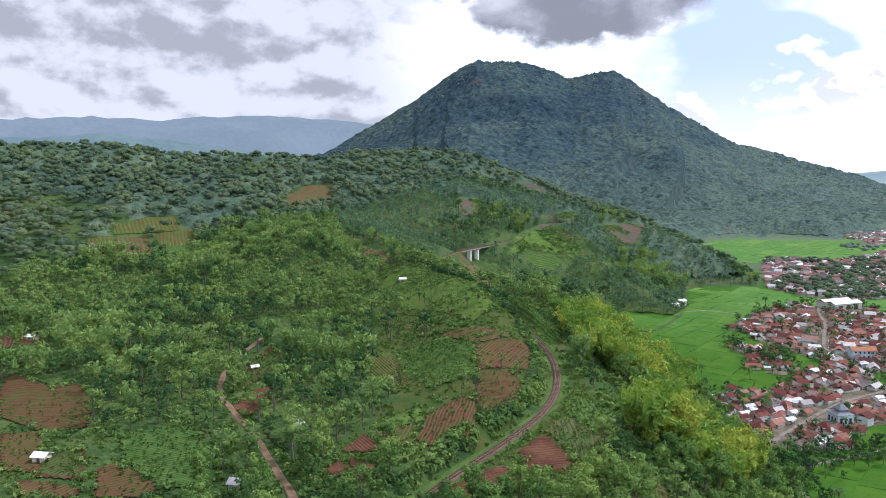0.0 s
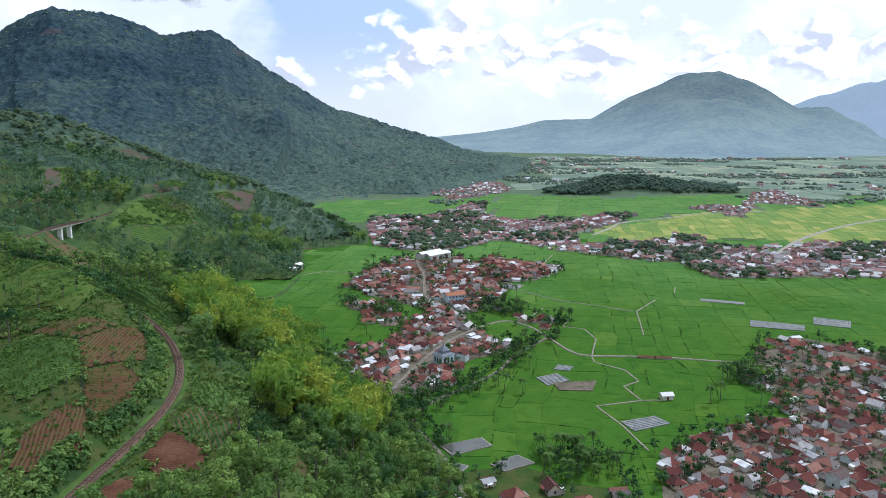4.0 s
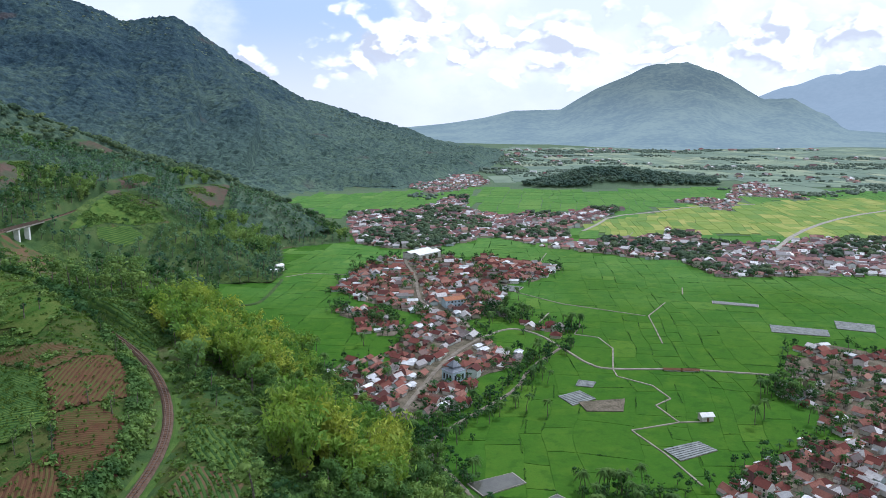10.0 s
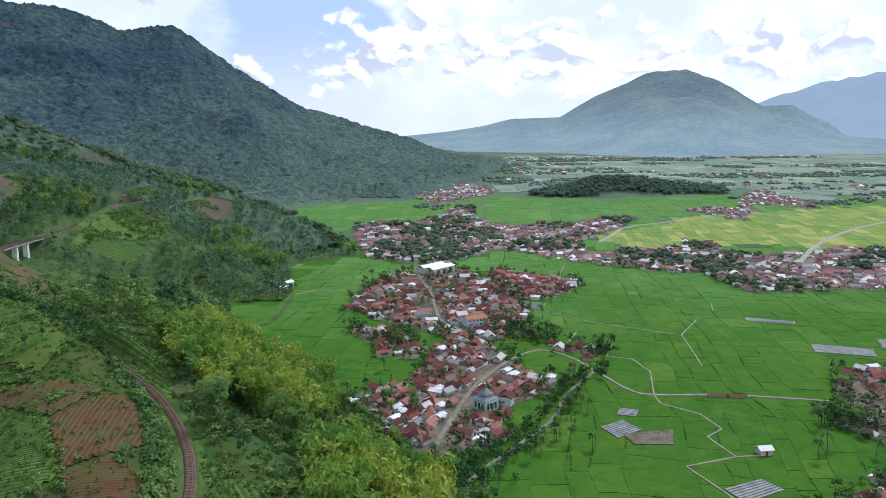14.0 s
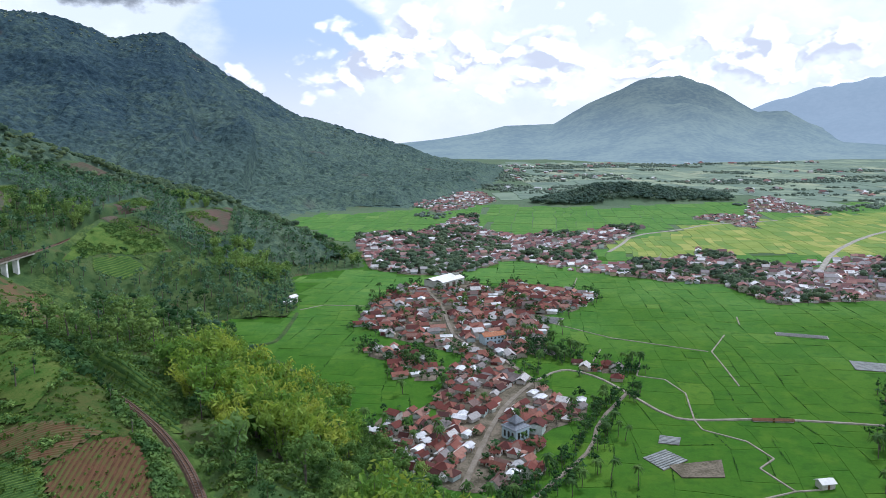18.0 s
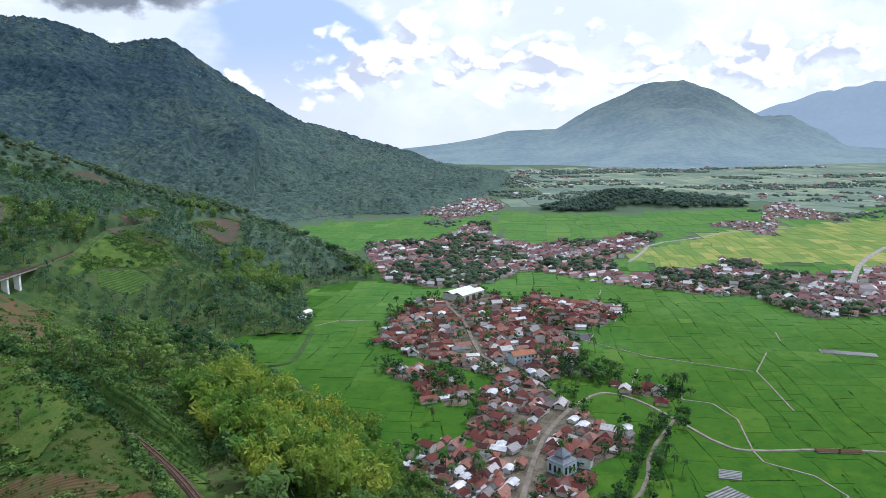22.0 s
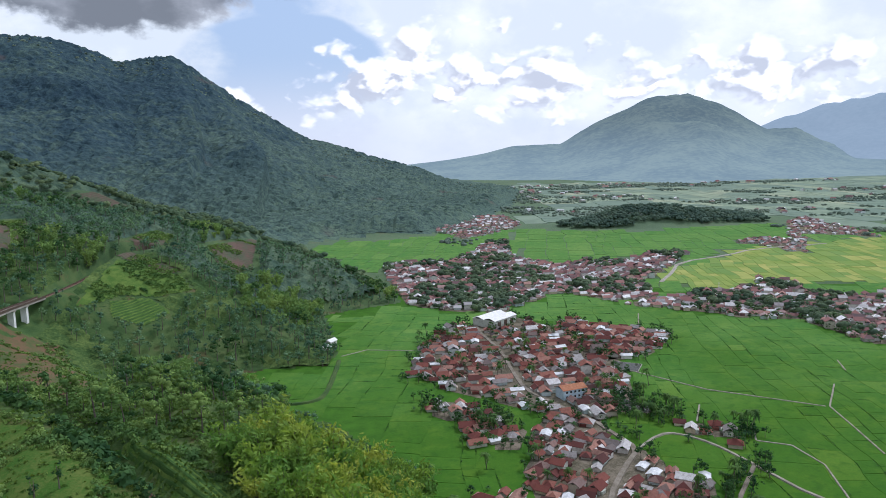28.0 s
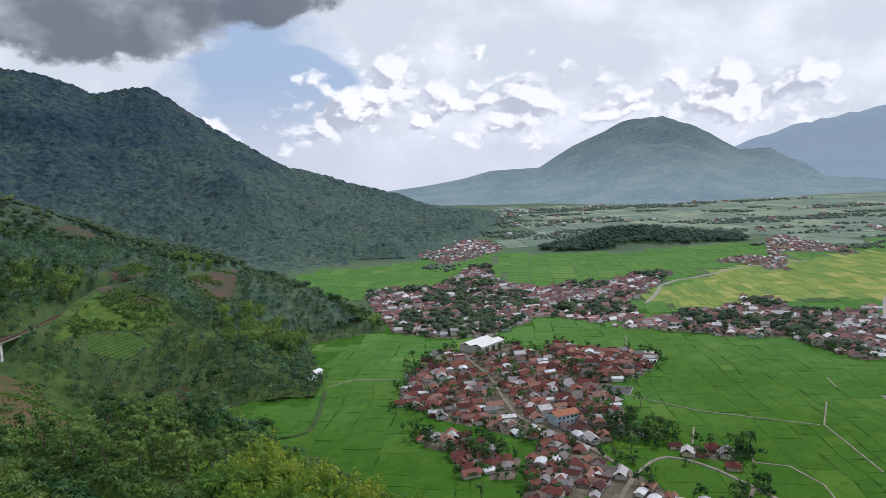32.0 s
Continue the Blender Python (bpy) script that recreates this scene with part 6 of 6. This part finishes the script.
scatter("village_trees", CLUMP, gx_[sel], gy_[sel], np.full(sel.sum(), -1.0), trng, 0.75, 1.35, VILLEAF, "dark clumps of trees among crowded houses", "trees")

# coconut palms and garden trees in and round the villages
PLM = [palm(140 + k, 8.5 + k) for k in range(5)]
palms = [tree_thing("coconut_palm", p, PALM, "trunk", "fronds", "tall coconut palm with drooping fronds beside the houses", "palm", "coconut palms") for p in PLM]
pspots = []
for cx_, cy_, n, sp in ((8, 245, 12, 16), (48, 262, 10, 9), (62, 305, 12, 6), (68, 330, 8, 6), (-20, 395, 8, 6), (62, 408, 20, 10), (55, 440, 12, 10), (95, 385, 8, 6), (80, 186, 18, 7), (182, 283, 12, 5), (18, 205, 10, 9),
                        (0, 330, 10, 25), (-30, 300, 10, 12), (20, 500, 16, 26), (-40, 550, 10, 14), (190, 250, 14, 26), (-130, 330, 4, 8), (-60, 330, 8, 8)):
    for _ in range(n):
        pspots.append((cx_ + prng.gauss(0, sp), cy_ + prng.gauss(0, sp)))
pspots = [p for p in pspots if clear_of(*p, ROADS, 3.5) and not in_any(*p, [grown(q, 1) for q in PONDS + PLOTS])]
plant(palms, pspots, prng, 0.5, 0.85)
N = 9000
ux, uy = trng.uniform(-70, 300, N), trng.uniform(100, 630, N)
edge = np.min([along(ux, uy, v + v[:1])[0] for v in VILLAGES], 0)
sel = ((in_any(ux, uy, VILLAGES) & (trng.random(N) < np.where(inside(ux, uy, SOUTH), 0.42, 0.24)) & (wave(ux, uy, 30, 2) > -0.15)) | ((edge < 5) & (trng.random(N) < 0.6)) | ((along(ux, uy, RIM_ROAD)[0] < 7) & (uy < 345))) & clear_of(ux, uy, ROADS, 3.2) & ~in_any(ux, uy, PONDS)
SMALL = [broadleaf(160 + k, 5.5 + 0.8 * k, 2.3 + 0.25 * k, 8, 8, 0.46) for k in range(4)] + [banana(170), banana(171)]
scatter("garden_trees", SMALL, ux[sel], uy[sel], np.zeros(sel.sum()), trng, 0.6, 1.15, DARKLEAF, "garden trees and banana plants between the houses", "trees")

rimp = resample(RIM_ROAD, 1.4)[:130]
side = sides_of(rimp)
off_ = trng.uniform(1.6, 5.5, len(rimp)) * trng.choice([-1, 1, 1], len(rimp))
rimx, rimy = rimp[:, 0] + side[:, 0] * off_, rimp[:, 1] + side[:, 1] * off_
scatter("roadside_trees", SMALL, rimx, rimy, np.zeros(len(rimx)), trng, 0.5, 1.1, DARKLEAF, "shrubs and small trees along the field-side lane", "trees")

for px_, py_, n, sp in ((60, 412, 60, 8), (50, 430, 30, 6), (96, 380, 14, 4), (90, 352, 10, 3), (182, 283, 30, 6), (76, 186, 26, 6), (92, 187, 26, 6), (12, 238, 40, 8), (-120, 538, 20, 6), (-20, 400, 30, 6)):
    gx_, gy_ = px_ + trng.normal(0, sp, n), py_ + trng.normal(0, sp, n)
    ok_ = clear_of(gx_, gy_, ROADS, 2.5)
    scatter("grove", SMALL[:4], gx_[ok_], gy_[ok_], np.zeros(ok_.sum()), trng, 0.55, 1.0, DARKLEAF, "dense dark grove of trees beside the houses", "trees")

# low undergrowth that closes the ground between the trees of the near hill
UNDER = material("undergrowth_mat", lambda t: wood_build(t, (0.020, 0.046, 0.017), (0.046, 0.088, 0.027), (0.095, 0.140, 0.040), 0.6))
cxs, cys = spaced([(-420, -250, 3.2), (-250, 60, 2.0)]), spaced([(-12, 300, 2.0), (300, 600, 3.2)])
xx, yy = np.meshgrid(cxs, cys, indexing="ij")
hh_ = height(xx, yy)
k_ = np.abs(wave(xx, yy, 6, 2)) + 0.6 * np.abs(wave(xx + 70, yy, 3.4, 1))
gap_ = np.min([along(xx, yy, f + f[:1])[0] for f in FIELD_POLYS + [CLEARED, BELOW]], 0)
gap_ = np.minimum(np.minimum(gap_, along(xx, yy, rail_p)[0] - np.where(yy < 300, 42, 6)), along(xx, yy, DIRT_TRACK)[0] - 2)
low_ = in_any(xx, yy, FIELD_POLYS + [CLEARED, BELOW]) | (gap_ < 0)
zz = hh_ - 0.6 + (0.5 + 1.7 * (1 - k_)) * smooth(wave(xx + 11, yy, 38, 3), -0.35, 0.1) * smooth(gap_, 0, 3) * ~low_
i, j = np.meshgrid(np.arange(len(cxs) - 1), np.arange(len(cys) - 1), indexing="ij")
keep = (inside(xx[:-1, :-1], yy[:-1, :-1], UPLAND) & (zz[:-1, :-1] > hh_[:-1, :-1] - 0.5)).ravel()
a = (i * len(cys) + j).ravel()[keep]
tagged(link("undergrowth", np.column_stack([xx.ravel(), yy.ravel(), zz.ravel()]), np.stack([a, a + len(cys), a + len(cys) + 1, a + 1], 1), UNDER),
       "low tangled green undergrowth between hillside trees", "undergrowth", kind="stuff")

# plants on the rows of the hillside fields
N = 60000
qx, qy = trng.uniform(-210, 0, N), trng.uniform(-5, 310, N)
sel = np.zeros(N, bool)
for f in FIELDS:
    if f[2] in (SPARSE, CROPS):
        sel |= inside(qx, qy, f[0]) & (trng.random(N) < (0.14 if f[2] is SPARSE else 0.4))
CROPPLANT = [(None, leaf_quads(np.random.default_rng(260 + k), [(0, 0, 0.5)], 6, (0.35, 0.35, 0.3), 0.36, up=0.5)) for k in range(3)]
scatter("crop_plants", CROPPLANT, qx[sel], qy[sel], height(qx[sel], qy[sel]) + 0.4, trng, 0.6, 1.4, GRASSY, "young cassava and vegetable plants on ploughed rows", "crops")

# grass along the bunds between the rice fields
brng = np.random.default_rng(31)
bx_, by_ = [], []
for ring in near_f + far_f[:260]:
    r_ = np.array(ring)
    for e in range(4):
        if brng.random() < 0.22:
            p0, p1 = r_[e * 3], r_[(e * 3 + 3) % 12]
            n_ = int(np.linalg.norm(p1 - p0) / 0.7)
            s0 = brng.uniform(0, 0.5)
            f_ = brng.uniform(s0, s0 + 0.5, n_)[:, None]
            q_ = p0 + (p1 - p0) * f_ + brng.normal(0, 0.22, (n_, 2))
            bx_.append(q_[:, 0])
            by_.append(q_[:, 1])
bx_, by_ = np.concatenate(bx_), np.concatenate(by_)
TUFT = [(None, leaf_quads(np.random.default_rng(300 + k), [(0, 0, 0.25)], 4, (0.22, 0.22, 0.12), 0.2, up=0.5)) for k in range(3)]
scatter("bund_grass", TUFT, bx_, by_, np.full(len(bx_), 0.12), brng, 0.6, 1.4, DARKLEAF, "dark grass tufts along the bunds between rice fields", "grass")

# scrub and hedges on the near hill
N = 26000
hx, hy = trng.uniform(-240, 60, N), trng.uniform(0, 420, N)
rd = along(hx, hy, rail_p)[0]
hedge = (rd > 4.5) & (rd < 12) & (hy > 55) & (hy < 215) & (hx < np.interp(hy, [p[1] for p in RAIL[:9]], [p[0] for p in RAIL[:9]]))
bare = in_any(hx, hy, [CLEARED, BELOW])
sel = inside(hx, hy, UPLAND) & (~in_any(hx, hy, FIELD_POLYS)) & (rd > 4.2) & clear_of(hx, hy, [DIRT_TRACK], 2.6) & ~hedge & (wave(hx, hy, 24, 3) > np.where(rd < 42, -0.25, 0.05)) & (trng.random(N) < np.where(bare, 0.12, np.where(rd < 42, 0.9, 0.5)))
edge = np.min([along(hx, hy, v + v[:1])[0] for v in FIELD_POLYS], 0)
sel |= inside(hx, hy, UPLAND) & (edge < 0.9) & (trng.random(N) < 0.4) & (rd > 4)
SHRUB = [(None, leaf_quads(np.random.default_rng(200 + k), [(0, 0, 0.7), (0.7, 0.3, 0.6), (-0.4, 0.6, 0.9)], 9, (0.7, 0.7, 0.6), 0.4)) for k in range(4)]
ex, ey = trng.uniform(-120, -45, 9000), trng.uniform(56, 222, 9000)
ed = along(ex, ey, rail_p)[0]
hs = (ed > 5.2) & (ed < 9 + 4 * wave(ex, ey, 35, 2)) & (ex < np.interp(ey, [p[1] for p in RAIL[:9]], [p[0] for p in RAIL[:9]])) & ~((ey > 97) & (ey < 104))
scatter("hedge", SHRUB, ex[hs], ey[hs], height(ex[hs], ey[hs]) - 0.1, trng, 1.0, 2.0, LEAF, "dense green hedge beside the railway", "hedge")
scatter("scrub", SHRUB, hx[sel], hy[sel], height(hx[sel], hy[sel]) - 0.1, trng, 0.7, 1.9, LEAF, "low leafy bushes and weeds between fields and railway", "scrub")

N = 26000
wx, wy = trng.uniform(-270, 70, N), trng.uniform(-20, 400, N)
ROWED = [f[0] for f in FIELDS if f[2] is not None]
sel = inside(wx, wy, UPLAND) & ~in_any(wx, wy, ROWED) & (along(wx, wy, rail_p)[0] > 2.6) & clear_of(wx, wy, [DIRT_TRACK], 1.8) & (wave(wx, wy, 9, 2) > -0.35) & (trng.random(N) < 0.9)
WEED = [(None, leaf_quads(np.random.default_rng(230 + k), [(0, 0, 0.25), (0.5, 0.2, 0.3)], 3, (0.5, 0.5, 0.25), 0.5, up=0.6)) for k in range(4)]
scatter("weeds", WEED, wx[sel], wy[sel], height(wx[sel], wy[sel]), trng, 0.7, 1.7, GRASSY, "tall grass and weeds on the hillside", "grass")

# bushes strewn over the bare slopes and meadows
N = 60000
wx, wy = trng.uniform(-370, -100, N), trng.uniform(180, 715, N)
sel = np.zeros(N, bool)
for f in FIELDS:
    if f[1] in (BARESLOPE, DRYGRASS, HAZED_SOIL) or f[2] is None:
        sel |= inside(wx, wy, f[0]) & (wave(wx, wy, 18, 3) > 0.0)
scatter("slope_bushes", SHRUB, wx[sel], wy[sel], height(wx[sel], wy[sel]) + 0.1, trng, 0.5, 1.5, LEAF, "scattered low bushes on bare hillside", "scrub")

# slender young trees on the open knoll and between the fields
SLIM = [broadleaf(340 + k, 6.5 + 0.8 * k, 1.25 + 0.12 * k, 9, 9, 0.34) for k in range(4)]
slim = [tree_thing("young_tree", b, (LEAF, DARKLEAF)[k % 2], "trunk", "crown", "slender young tree standing in rough grass on the knoll", "tree", "young trees on the knoll") for k, b in enumerate(SLIM)]
N = 2600
yx, yy = trng.uniform(-270, -45, N), trng.uniform(50, 325, N)
sel = inside(yx, yy, CLEARED) & ~in_any(yx, yy, [f[0] for f in FIELDS if f[1] in (SOIL, CROP)]) & (along(yx, yy, rail_p)[0] > 7) & (wave(yx, yy, 22, 2) > 0.05)
ids = np.where(sel)[0]
ids = ids[thin(yx[ids], yy[ids], 3.4)][:150]
plant(slim, list(zip(yx[ids], yy[ids])), prng, 0.6, 1.15)

# tangled bushes along the top of the railway cutting
N = 9000
bx_, by_ = trng.uniform(-290, -90, N), trng.uniform(215, 360, N)
bd = along(bx_, by_, rail_p)[0]
uphill = by_ < np.interp(-bx_, [-p[0] for p in RAIL[6:12]], [p[1] for p in RAIL[6:12]])
sel = (bd > 4.5) & (bd < 13) & uphill & (wave(bx_, by_, 14, 2) > -0.3) & (by_ > 232)
scatter("cutting_bushes", SHRUB, bx_[sel], by_[sel], height(bx_[sel], by_[sel]) - 0.1, trng, 1.3, 2.8, DARKLEAF, "dark tangled bushes along the railway cutting", "scrub")
